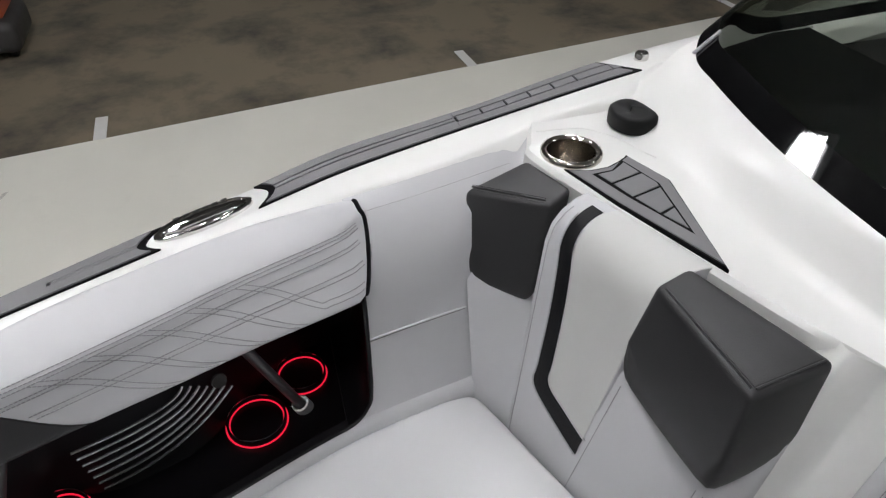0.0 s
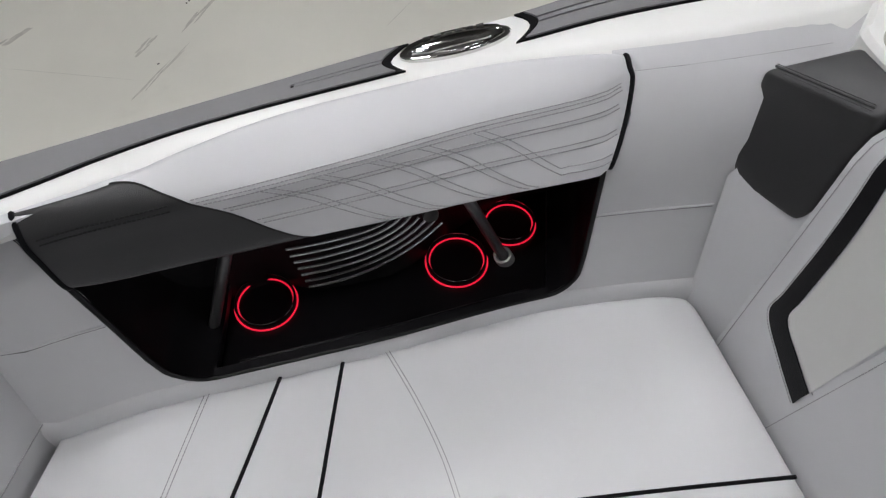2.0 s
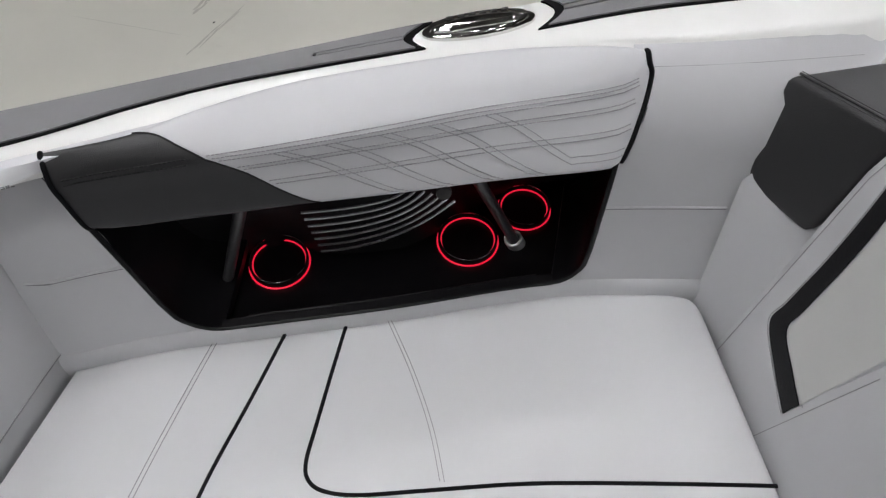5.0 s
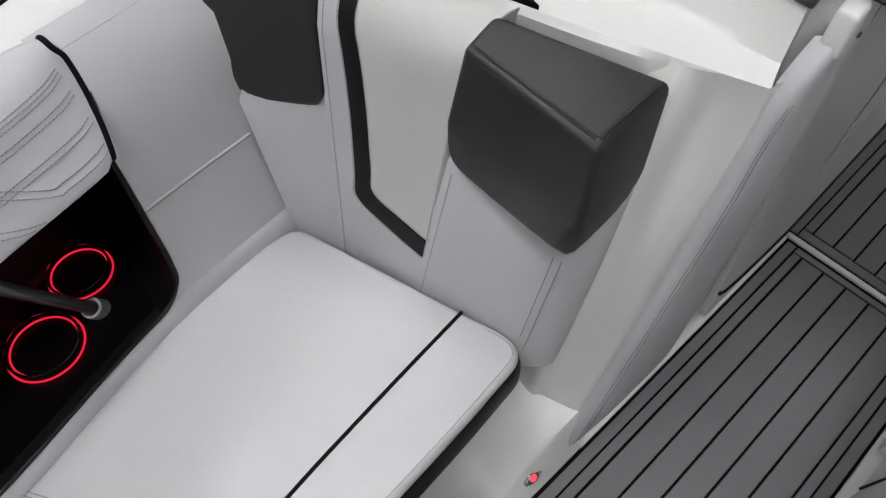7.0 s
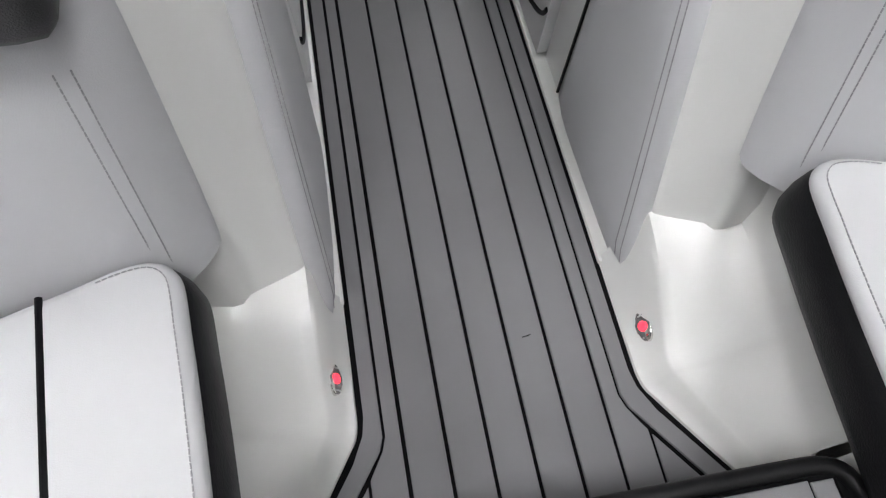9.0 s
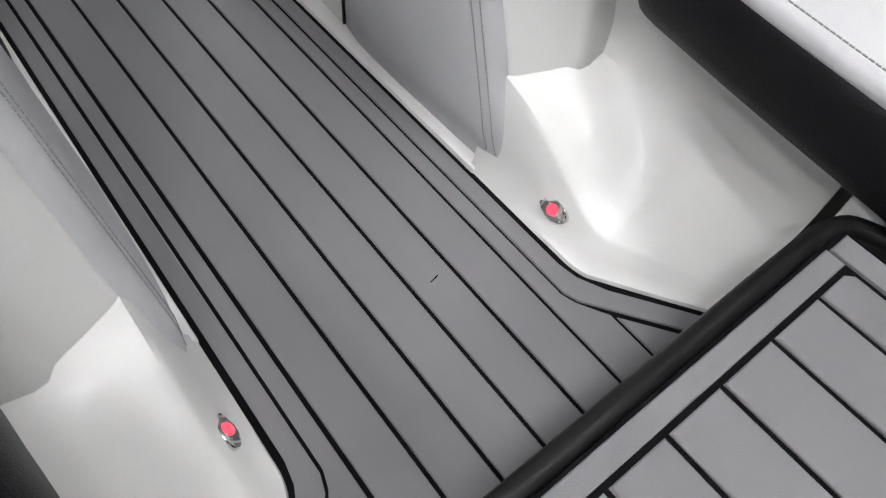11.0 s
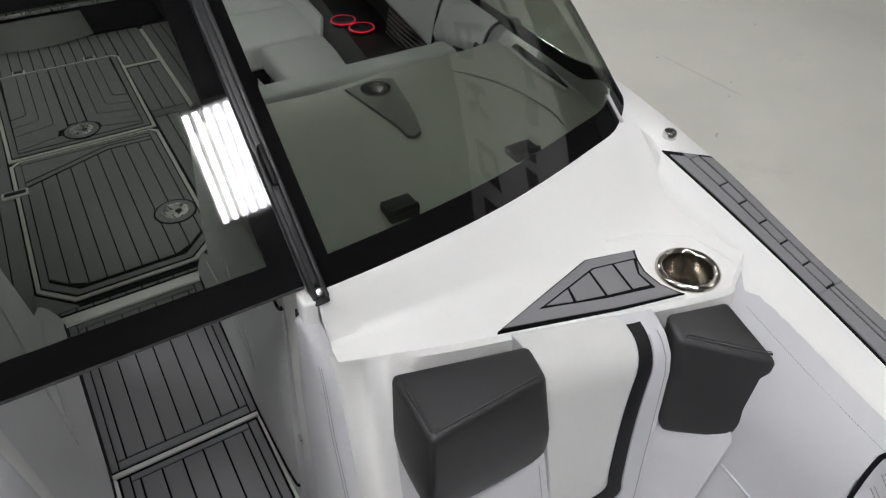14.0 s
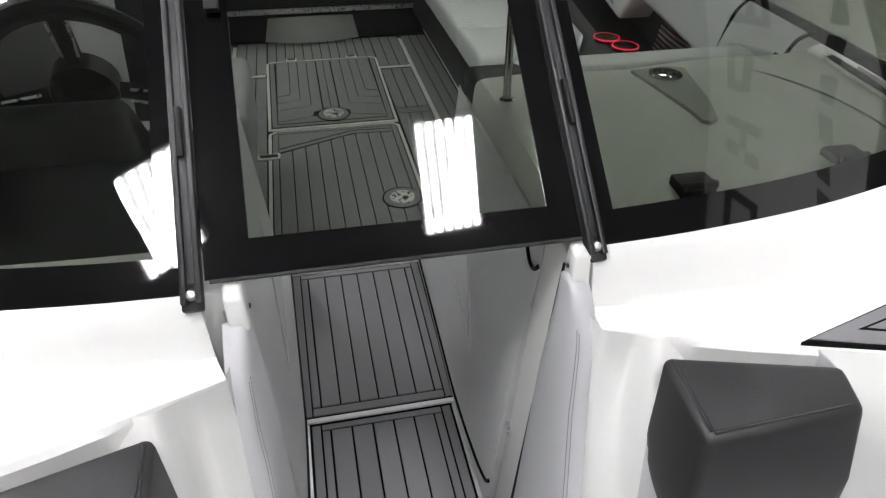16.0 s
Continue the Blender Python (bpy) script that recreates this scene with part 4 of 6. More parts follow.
    hole = [(0.585, 0.284), (0.727, 0.316), (0.815, 0.296), (0.79, 0.262), (0.789, 0.222), (0.70, 0.245)]
    part("inlay", slab(m(hole), zt + 0.003, zt + 0.0050, 0, 1), CAULK, t)
    for q in ([(0.600, 0.284), (0.655, 0.296), (0.644, 0.268)], [(0.660, 0.297), (0.714, 0.309), (0.700, 0.252), (0.650, 0.266)], [(0.719, 0.310), (0.729, 0.312), (0.763, 0.304), (0.748, 0.240), (0.705, 0.250)], [(0.768, 0.303), (0.806, 0.294), (0.784, 0.262), (0.784, 0.231), (0.753, 0.239)]):
        part("tread", slab(m(q), zt + 0.003, zt + 0.0065, 0.001, 1), FOAM, t)

    # gunwale pads
    def gunpad(y0, y1, name_label):
        t = thing("gunwale_pad", m([on_axis(PIN, 1, (y0 + y1) / 2)])[0], name_label, "gunwale pad", "gunwale pads")
        def pt(y, f, h):
            a, b = on_axis(PIN, 1, y), on_axis(POUT, 1, y)
            return a.lerp(b, f) + Vector((0, 0, h))
        n = max(8, int((y1 - y0) / 0.04))
        def strip(ya, yb, f0, f1, h, mat, name, mat_k=4, tip=0.0, notch0=0.0, notch1=0.0):
            rows = []
            for i in range(n + 1):
                q = i / n
                row = []
                for j in range(mat_k + 1):
                    f = f0 + (f1 - f0) * j / mat_k
                    za = ya + notch0 * math.sin(math.pi * min(1, max(0, (f - 0.0))))
                    zb = yb - tip * f - notch1 * math.sin(math.pi * min(1, max(0, f)))
                    row.append(pt(za + (zb - za) * q, f, h))
                rows.append(m(row))
            part(name, loft(rows, 0.003), mat, t)
        return t, strip, pt
    t, strip, pt = gunpad(-0.335, 0.483, "long grey foam gunwale pad with black caulk lines")
    strip(-0.335, 0.483, 0.0, 1.0, 0.003, CAULK, "backing", 6, 0.06, 0.022)
    for f0, f1 in ((0.05, 0.43), (0.48, 0.60), (0.65, 0.95)):
        strip(-0.325, 0.06, f0, f1, 0.0055, FOAM, "plank", 4, 0.0, 0.024)
    strip(0.061, 0.465, 0.05, 0.36, 0.0055, FOAM, "plank", 3, 0.06)
    strip(0.061, 0.472, 0.72, 0.95, 0.0055, FOAM, "plank", 3, 0.06)
    for i in range(6):
        y = 0.066 + i * 0.056
        strip(y, y + 0.051 if i < 5 else 0.432, 0.41, 0.67, 0.0055, FOAM, "brick", 3)
    strip(0.4345, 0.478, 0.38, 0.70, 0.0055, FOAM, "plank", 3, 0.06)
    t, strip, pt = gunpad(-1.22, -0.485, "long grey foam gunwale pad with a slot near its end")
    strip(-1.22, -0.485, 0.0, 1.0, 0.003, CAULK, "backing", 6, 0.0, 0.0, 0.022)
    strip(-1.22, -0.495, 0.05, 0.425, 0.0055, FOAM, "plank", 4, 0, 0, 0.024)
    strip(-1.22, -0.495, 0.575, 0.95, 0.0055, FOAM, "plank", 4, 0, 0, 0.024)
    strip(-1.22, -0.635, 0.425, 0.575, 0.0055, FOAM, "plank", 2)
    strip(-0.630, -0.495, 0.448, 0.552, 0.0055, FOAM, "plank", 2, 0, 0, 0.024)
    # pop-up cleat
    yc = -0.418
    mid_p = on_axis(PIN, 1, yc).lerp(on_axis(POUT, 1, yc), 0.5)
    d = (on_axis(PIN, 1, yc + 0.1) - on_axis(PIN, 1, yc - 0.1)).normalized()
    e = Vector((d.y, -d.x, 0))
    t = thing("pop_up_cleat", m([mid_p])[0], "polished chrome pop-up cleat flush in the gunwale", "cleat", "pop-up cleats")
    oval = lambda a, b, h: [mid_p + d * a * math.cos(q) + e * b * math.sin(q) + Vector((0, 0, h)) for q in [2 * math.pi * i / 40 for i in range(40)]]
    part("base", plate(m(oval(0.083, 0.0265, 0.001)), (0, 0, 0.006), bevel=0.003), CHROME, t)
    rows = []
    for q, w, h in ((1.0, 1.0, 0.0), (0.96, 0.92, 0.004), (0.86, 0.78, 0.0075), (0.66, 0.55, 0.0095), (0.35, 0.28, 0.0105), (0.01, 0.01, 0.0108)):
        rows.append(m([mid_p + d * 0.074 * q * math.cos(a) + e * (0.0205 * w * math.sin(a) * (1 - 0.28 * math.cos(a) ** 2) - 0.002) + Vector((0, 0, 0.006 + h)) for a in [2 * math.pi * i / 40 for i in range(41)]]))
    part("horn", loft(rows), CHROME, t, angle=70)
    part("grip", tube(m([mid_p + d * q + e * (-0.012) + Vector((0, 0, 0.013)) for q in (-0.044, -0.016, 0.016, 0.044)]), 0.0055, 10), CHROME, t)
    for q in (-0.04, -0.024, -0.008, 0.008, 0.024, 0.04):
        part("letter_bar", tube(m([mid_p + d * (q - 0.005) + e * 0.012 + Vector((0, 0, 0.0145)), mid_p + d * (q + 0.005) + e * 0.012 + Vector((0, 0, 0.0145))]), 0.0022, 6), DARKMETAL, t)
    # snap button
    c = Vector((1.112 * s, 0.517, 0.812))
    t = thing("snap_button", c, "small chrome cover snap on the deck", "snap", "cover snaps")
    part("stud", turned([(0.015, -0.012), (0.015, 0.003), (0.012, 0.007), (0.006, 0.008), (0.005, 0.004), (0, 0.004)], c, n=20), CHROME, t)

    # padded walkway jamb
    t = thing("walkway_pad", (0.215 * s, 0.35, 0.0), "padded grey vinyl jamb panel beside the walkway", "padded panel", "walkway jamb panels")
    pad_line = [p for p in front if p.z < 0.6] + curve([(0.2435 + lean * 0.85, 0.354, 0.655), (0.2445 + lean, 0.372, 0.715), (0.243 + lean, 0.395, 0.755), (0.241 + lean, 0.420, 0.782)], 3)
    def pad_point(p, f):
        yb = 0.499 - 0.058 * p.z
        swell = (0.008 + 0.016 * min(1, p.z / 0.06)) * (1 - 0.45 * max(0, min(1, (p.z - 0.6) / 0.18)))
        back = 0.2065 + 0.034 * p.z + lean * min(1, p.z / 0.7)
        return Vector((p.x + (back - p.x) * f - swell * (1 - abs(2 * min(1, 0.10 + 0.9 * f) - 1) ** (4 if f < 0.45 else 6)), p.y + (yb - p.y) * f, p.z))
    rows = []
    for p in pad_line:
        yb = 0.499 - 0.058 * p.z
        row = [p + Vector((0.016, 0.010, 0)), p + Vector((0.007, 0.002, 0)), p + Vector((-0.004, -0.0005, 0))]
        row += [pad_point(p, 0.03 + 0.97 * i / 9) for i in range(10)]
        row.append(Vector((0.235 + 0.03 * p.z + lean, yb + 0.004, p.z)))
        rows.append(m(row))
    under = [[Vector((q.x + d * s, q.y + 0.004, q.z + h)) for q in rows[0]] for d, h in ((0.024, -0.008), (0.008, -0.006))]
    rows = under + rows
    last = rows[-1]
    mid = sum(last, Vector((0, 0, 0))) / len(last)
    for q, up in ((0.25, 0.003), (0.6, 0.0045), (0.98, 0.005)):
        rows.append([p.lerp(mid, q) + Vector((0, 0, up)) for p in last])
    part("pad", loft(rows), VINYL, t, angle=70)
    for f in (0.035, 0.075):
        part("seam", stitches(m([pad_point(p, f) + Vector((-0.0006, -0.0004, 0)) for p in pad_line[1:] if 0.03 < p.z < 0.74])), THREAD, t)
    # white door jamb with hinge block
    jm = [(0.207, 0.501, 0.0), (0.27, 0.501, 0.0), (0.27, 0.592, 0.0), (0.207, 0.592, 0.0), (0.236 + lean, 0.4565, 0.805), (0.30, 0.47, 0.815), (0.30, 0.57, 0.815), (0.236 + lean, 0.542, 0.805)]
    tagged(part("door_jamb_" + side, solid(m(jm), BOX, 0.006, 2), GEL), "white gelcoat jamb of the walkway door", "door jamb", kind="structure")
    t = thing("jamb_block", (0.245 * s, 0.44, 0.75), "white moulded latch block at the top of the jamb", "latch block", "jamb latch blocks")
    block = [(0.229, 0.420, 0.772), (0.256, 0.420, 0.772), (0.260, 0.460, 0.772), (0.231, 0.460, 0.772), (0.234, 0.428, 0.822), (0.258, 0.428, 0.822), (0.262, 0.465, 0.824), (0.236, 0.465, 0.824)]
    part("block", solid(m([(x + lean * 1.4, y, z) for x, y, z in block]), BOX, 0.006, 3), GEL, t)
    part("screw", turned([(0.004, 0), (0.003, 0.002), (0, 0.002)], ((0.2295 + lean * 1.4) * s, 0.442, 0.798), (-s, 0, 0), 10), DARKMETAL, t)
    part("seal", tube(m([(0.2045 + lean * min(1, z / 0.7) + 0.034 * z, 0.5035 - 0.058 * z, z) for z in (0.01, 0.2, 0.4, 0.6, 0.79)]), 0.0026, 6), RUBBER, t, "black door seal")
    part("strike", box(*sorted((0.212 * s, 0.224 * s)), 0.555, 0.575, 0.30, 0.318, 0.001, 1), STEEL, t)

    # long padded panel aft of the door
    t = thing("console_side_panel", (0.215 * s, 1.0, 0.0), "grey vinyl console side panel edged with black welt", "padded panel", "console side panels")
    def panel_x(y, z):
        return 0.190 + 0.066 * z + 0.03 * max(0, y - 0.9) - 0.006 * math.sin(math.pi * min(1, z / 0.7)) + 0.008 * math.sin(3.0 * y + 4 * z) * min(1, z)
    rows = []
    for i in range(16):
        z = 0.012 + i * 0.05
        y0 = 0.5905 - 0.062 * z
        y1 = 1.19 + 0.37 * max(0, 1 - z / 0.36) ** 0.7
        ys2 = [y0 + (y1 - y0) * j / 16 for j in range(17)]
        rows.append(m([Vector((panel_x(y0, z) + 0.03, y0 + 0.001, z))] + [Vector((panel_x(y, z), y, z)) for y in ys2]))
    part("pad", loft(rows), PANELV, t)
    def on_panel(pts, r, mat, name, label=""):
        part(name, tube(m([Vector((panel_x(q.x, q.y) - 0.001, q.x, q.y)) for q in curve([(a, b, 0) for a, b in pts], 5)]), r, 8), mat, t, label)
    on_panel([(0.589, 0.108), (0.597, 0.094), (0.615, 0.080), (0.65, 0.067), (0.69, 0.058), (0.78, 0.047), (0.89, 0.042), (1.0, 0.041), (1.2, 0.042), (1.5, 0.042)], 0.0042, PIPE, "welt", "black welt")
    on_panel([(0.548, 0.716), (0.565, 0.700), (0.585, 0.702), (0.605, 0.722), (0.612, 0.757)], 0.004, PIPE, "welt", "black welt")
    on_panel([(1.25, 0.30), (1.10, 0.335), (0.95, 0.335), (0.84, 0.29)], 0.0016, VINYL, "seam")
    on_panel([(0.98, 0.58), (0.90, 0.46), (0.85, 0.36), (0.83, 0.27)], 0.0016, VINYL, "seam")
    tagged(part("walkway_side_" + side, box(*sorted((0.245 * s, 0.285 * s)), 0.56, 1.17, -0.13, 0.74), PANELV), "grey moulded side of the console", "boat deck", kind="structure")

    # windshield
    t = thing("windshield", (0.6 * s, 0.5, 0.84), "raked dark tinted wrap-around windshield pane in a black frame", "windshield", "windshield panes")
    top = curve([(0.262, 0.985, 1.295), (0.40, 1.022, 1.298), (0.55, 1.058, 1.30), (0.68, 1.092, 1.30), (0.81, 1.13, 1.30), (0.90, 1.165, 1.29), (0.97, 1.215, 1.28), (1.025, 1.26, 1.26), (1.055, 1.42, 1.22), (1.08, 1.85, 1.10)], 8)
    k = len(WBASE)
    def ws(i, v):
        a, b = WBASE[i], top[i]
        bow = Vector((0.6 * min(1, max(0, (i / k - 0.45) * 4)), -0.3, 0.5)) * 0.035 * math.sin(math.pi * v) * min(1, i / k * 2.4) ** 2
        return a.lerp(b, v) + bow
    part("bottom_band", loft([m([ws(i, v) for i in range(k)]) for v in (0.0, 0.035, 0.068)], 0.008), FRIT, t, "black lower frame band")
    part("top_band", loft([m([ws(i, v) for i in range(k)]) for v in (0.95, 1.0)], 0.008), FRIT, t, "black upper frame band")
    g0 = 3
    glass = part("pane", loft([m([ws(i, v) for i in range(g0, k)]) for v in [0.068 + 0.882 * j / 8 for j in range(9)]], 0.005), GLASS, t, "dark tinted curved glass")
    part("inner_band", loft([m([at([ws(0, v), ws(1, v), ws(2, v), ws(3, v)], q) for v in [0.05 + 0.9 * j / 8 for j in range(9)]]) for q in (0, 0.5, 1.0)], 0.008), FRIT, t, "black inner frame band")
    part("corner_clip", tube(m([ws(41, 0.0) + Vector((0.004, -0.004, 0)), ws(41, 0.085) + Vector((0.004, -0.004, 0))]), 0.004, 8), LIGHTGREY, t, "grey joint clip")
    # hinge post
    t = thing("windshield_post", (0.265 * s, 0.444, 0.82), "black ribbed windshield post with a bolt at its foot", "windshield post", "windshield posts")
    d = Vector((-0.004, 0.751, 0.660)).normalized()
    nrm = Vector((0, -0.66, 0.751))
    f0 = Vector((0.266, 0.437, 0.812))
    for name, off, w, h in (("channel", 0.0, 0.012, 0.010), ("ridge", -0.009, 0.004, 0.016), ("ridge", 0.009, 0.004, 0.016)):
        a = f0 + Vector((off, 0, 0))
        cs = [a + Vector((w, 0, 0)) * q + nrm * r for q, r in ((-1, -0.004), (1, -0.004), (1, h), (-1, h))]
        part(name, solid(m(cs + [p + d * 0.74 for p in cs]), BOX, 0.002, 2), FRAME, t)
    c = m([f0 + d * 0.012 + nrm * 0.010])[0]
    part("bolt", turned([(0.0075, 0), (0.0075, 0.003), (0.005, 0.006), (0, 0.0065)], c, nrm, 16), STEEL, t, "steel bolt")
    part("foot", solid(m([f0 + Vector((x, 0, 0)) + d * y + nrm * z for z in (-0.006, 0.010) for x, y in ((-0.013, -0.008), (0.013, -0.008), (0.013, 0.03), (-0.013, 0.03))]), BOX, 0.003, 2), FRAME, t)
    part("clip", solid(m([f0 + Vector((x, 0, 0)) + d * y + nrm * z for z in (0.012, 0.022) for x, y in ((-0.004, 0.19), (0.005, 0.19), (0.005, 0.26), (-0.004, 0.26))]), BOX, 0.003, 2), RUBBER, t)
    part("screw", turned([(0.004, 0), (0.003, 0.002), (0, 0.002)], m([f0 + d * 0.53 + nrm * 0.012])[0], nrm, 10), STEEL, t)
    # closing panel below the windscreen, behind the fore deck
    lead = [p for p in WBASE if p.y < 0.9]
    rows = [m([p + Vector((0, 0.05, -0.004)) for p in lead]), m([p + Vector((-0.01, 0.05, -0.06)) for p in lead])]
    tagged(part("deck_edge_" + side, loft(rows), GEL), "white deck edge behind the windshield", "boat deck", kind="structure")


half(-1)
half(1)

# small black pod on the starboard deck only
t = thing("deck_pod", (-0.915, 0.37, 0.775), "small black rubber pod on the white deck", "deck pod")
pod = curve(sx([(0.965, 0.358, 0.777), (0.948, 0.344, 0.775), (0.918, 0.340, 0.774), (0.885, 0.350, 0.776), (0.868, 0.372, 0.780), (0.868, 0.398, 0.786), (0.885, 0.402, 0.788), (0.94, 0.398, 0.786), (0.964, 0.382, 0.782)], -1), 4, True)
mid = Vector((-0.916, 0.37, 0))
bm = loft([[Vector((mid.x + (p.x - mid.x) * q, mid.y + (p.y - mid.y) * q, p.z + h)) for p in pod + pod[:1]] for q, h in ((1.0, -0.014), (1.0, 0.008), (0.97, 0.013), (0.90, 0.016), (0.78, 0.017), (0.4, 0.0175), (0.02, 0.0175))])
part("body", bm, RUBBER, t)

# aisle floor


def plank(poly, z, mat, parent, h=0.005, name="plank"):
    return part(name, slab(poly, z - h, z, 0.0012, 1), mat, parent, smooth=False)


floor = tagged(part("floor_walkway", box(-0.34, 0.34, -0.30, 1.60, -0.14, -0.0035), CAULK), "walkway floor of grey foam planks with black caulk lines", "floor", kind="structure")
LX = [-0.132, -0.079, -0.026, 0.027, 0.080, 0.133]
for a, b in zip(LX, LX[1:]):
    plank([(a + 0.0025, -0.24), (b - 0.0025, -0.24), (b - 0.0025, 0.882), (a + 0.0025, 0.882)], 0, FOAM, floor)
for s in (-1, 1):
    flip = lambda poly: [(x * s, y) for x, y in (poly if s > 0 else poly[::-1])]
    plank(flip([(0.135, -0.24), (0.179, -0.24), (0.179, -0.05), (0.158, -0.018), (0.1525, 0.0), (0.1525, 0.882), (0.135, 0.882)]), 0, FOAM, floor)
    plank(flip([(0.183, -0.24), (0.312, -0.24), (0.183, -0.057)]), 0, FOAM, floor)
    plank(flip([(0.1575, 0.0), (0.1635, -0.018), (0.3195, -0.24), (0.345, -0.24), (0.198, -0.028), (0.181, 0.005), (0.178, 0.03), (0.178, 0.902), (0.1575, 0.902)]), 0, FOAM, floor, name="border")
    plank(flip([(0.153, 0.963), (0.172, 0.963), (0.180, 1.505), (0.161, 1.505)]), 0, FOAM, floor)
    plank(flip([(0.1755, 0.934), (0.192, 0.934), (0.206, 1.53), (0.1845, 1.53)]), 0, FOAM, floor, name="border")
plank([(-0.153, 0.886), (0.153, 0.886), (0.153, 0.902), (-0.153, 0.902)], 0, FOAM, floor, name="border")
SECOND = [-0.1505 + 0.0502 * i for i in range(7)]
for a, b in zip(SECOND, SECOND[1:]):
    plank([(a + 0.0022, 0.963), (b - 0.0022, 0.963), (b * 1.05 - 0.0022, 1.505), (a * 1.05 + 0.0022, 1.505)], 0, FOAM, floor)
plank([(-0.172, 0.934), (0.172, 0.934), (0.172, 0.9585), (-0.172, 0.9585)], 0, FOAM, floor, name="border")
plank([(-0.181, 1.5095), (0.181, 1.5095), (0.181, 1.53), (-0.181, 1.53)], 0, FOAM, floor, name="border")
t = thing("threshold_strip", (0, 0.918, 0), "white moulded threshold strip across the walkway floor", "threshold strip")
part("strip", box(-0.205, 0.205, 0.911, 0.924, -0.006, 0.004, 0.002, 2), GEL, t)
t = thing("scratch", (0.056, 0.1, 0.001), "short dark scuff on the foam floor", "scuff", kind="stuff")
part("mark", tube([(0.049, 0.099, 0.0002), (0.056, 0.1, 0.0004), (0.061, 0.1015, 0.0002)], 0.0008, 4), CAULK, t)
tagged(part("sill_aft", box(-0.26, 0.26, 1.536, 1.58, -0.14, 0.006, 0.004, 2), GEL), "white moulded sill at the end of the walkway", "sill", kind="structure")

# raised bow step
step = tagged(part("floor_bow_step", slab([(-0.268, -0.142), (-0.30, -0.2), (-0.30, -1.08), (0.30, -1.08), (0.30, -0.2), (0.268, -0.142)][::-1], 0.0, 0.206), RUBBER), "raised bow floor of grey foam planks with a black rounded edge", "floor", kind="structure")
nose = curve([(-0.30, -0.24, 0.2065), (-0.283, -0.172, 0.2065), (-0.262, -0.149, 0.2065), (-0.2, -0.145, 0.2065), (0, -0.145, 0.2065), (0.2, -0.145, 0.2065), (0.262, -0.149, 0.2065), (0.283, -0.172, 0.2065), (0.30, -0.24, 0.2065)], 5)
part("nosing", tube(nose, 0.0095, 12), RUBBER, step, "black rubber nosing")
ZS = 0.216
SX = [-0.194, -0.139, -0.083, -0.028, 0.028, 0.083, 0.139, 0.194]
part("caulk_bed", slab([(-0.258, -1.07), (0.258, -1.07), (0.262, -0.155), (-0.262, -0.155)], 0.2, ZS - 0.0035), CAULK, step)
for a, b in zip(SX, SX[1:]):
    plank([(a + 0.0025, -1.07), (b - 0.0025, -1.07), (b - 0.0025, -0.180), (a + 0.0025, -0.180)], ZS, FOAM, step)
for s in (-1, 1):
    flip = lambda poly: [(x * s, y) for x, y in (poly if s > 0 else poly[::-1])]
    plank(flip([(0.1965, -1.07), (0.225, -1.07), (0.2305, -0.186), (0.2245, -0.180), (0.1965, -0.180)]), ZS, FOAM, step)
    plank(flip([(0.230, -1.07), (0.254, -1.07), (0.258, -0.160), (0.236, -0.160), (0.236, -0.2)]), ZS, FOAM, step, name="border")
plank([(-0.2335, -0.175), (0.2335, -0.175), (0.2335, -0.158), (-0.2335, -0.158)], ZS, FOAM, step, name="border")

# bow wall ahead of the seats
t = thing("bow_wall_cushion", (0, -1.07, 0.32), "light grey vinyl padded panel across the bow", "backrest")
rows = []
for z, dy in ((0.21, 0.012), (0.32, 0), (0.45, -0.02), (0.6, -0.045), (0.70, -0.07), (0.735, -0.10), (0.742, -0.14)):
    rows.append([Vector((x, -1.035 - 0.05 * (1 - (x / 0.5) ** 2) + dy, z)) for x in [-0.52 + 1.04 * i / 20 for i in range(21)]])
part("cover", loft(rows), VINYL, t)
part("seam", tube([(x, -1.037 - 0.05 * (1 - (x / 0.5) ** 2), 0.345) for x in [-0.48 + 0.96 * i / 16 for i in range(17)]], 0.0012, 5), THREAD, t)
tagged(part("deck_bow", slab([(-0.47, -1.16), (-0.49, -1.26), (-0.43, -1.5), (-0.30, -1.75), (-0.12, -1.95), (0, -2.02), (0.12, -1.95), (0.30, -1.75), (0.43, -1.5), (0.49, -1.26), (0.47, -1.16), (0, -1.19)][::-1], 0.60, 0.742, 0.01), GEL), "white gelcoat bow deck", "boat deck", kind="structure")

# walkway door in the middle of the windshield
t = thing("windshield_door", (0.0, 0.47, 0.83), "closed tinted glass walkway door in a black frame", "windshield door")
D = Vector((0, 0.751, 0.660))
N = Vector((0, -0.66, 0.751))
O = Vector((0, 0.444, 0.821))


def door_point(x, v, h=0.0):
    return O + Vector((x, 0, 0)) + D * v + N * h


def door_bar(x0, x1, v0, v1, h0=-0.006, h1=0.008):
    return solid([door_point(x, v, h) for h in (h0, h1) for x, v in ((x0, v0), (x1, v0), (x1, v1), (x0, v1))], BOX, 0.003 if h1 > 0.005 else 0, 2)


part("bottom_rail", door_bar(-0.250, 0.250, 0.018, 0.066, -0.002, 0.003), FRIT, t)
part("stile", door_bar(-0.250, -0.193, 0.066, 0.70, -0.002, 0.003), FRIT, t)
part("stile", door_bar(0.209, 0.250, 0.066, 0.70, -0.002, 0.003), FRIT, t)
part("top_rail", door_bar(-0.250, 0.250, 0.70, 0.73, -0.002, 0.003), FRIT, t)
pane = part("pane", door_bar(-0.1925, 0.2085, 0.0665, 0.6995, -0.002, 0.003), GLASS, t, "dark tinted glass", smooth=False)
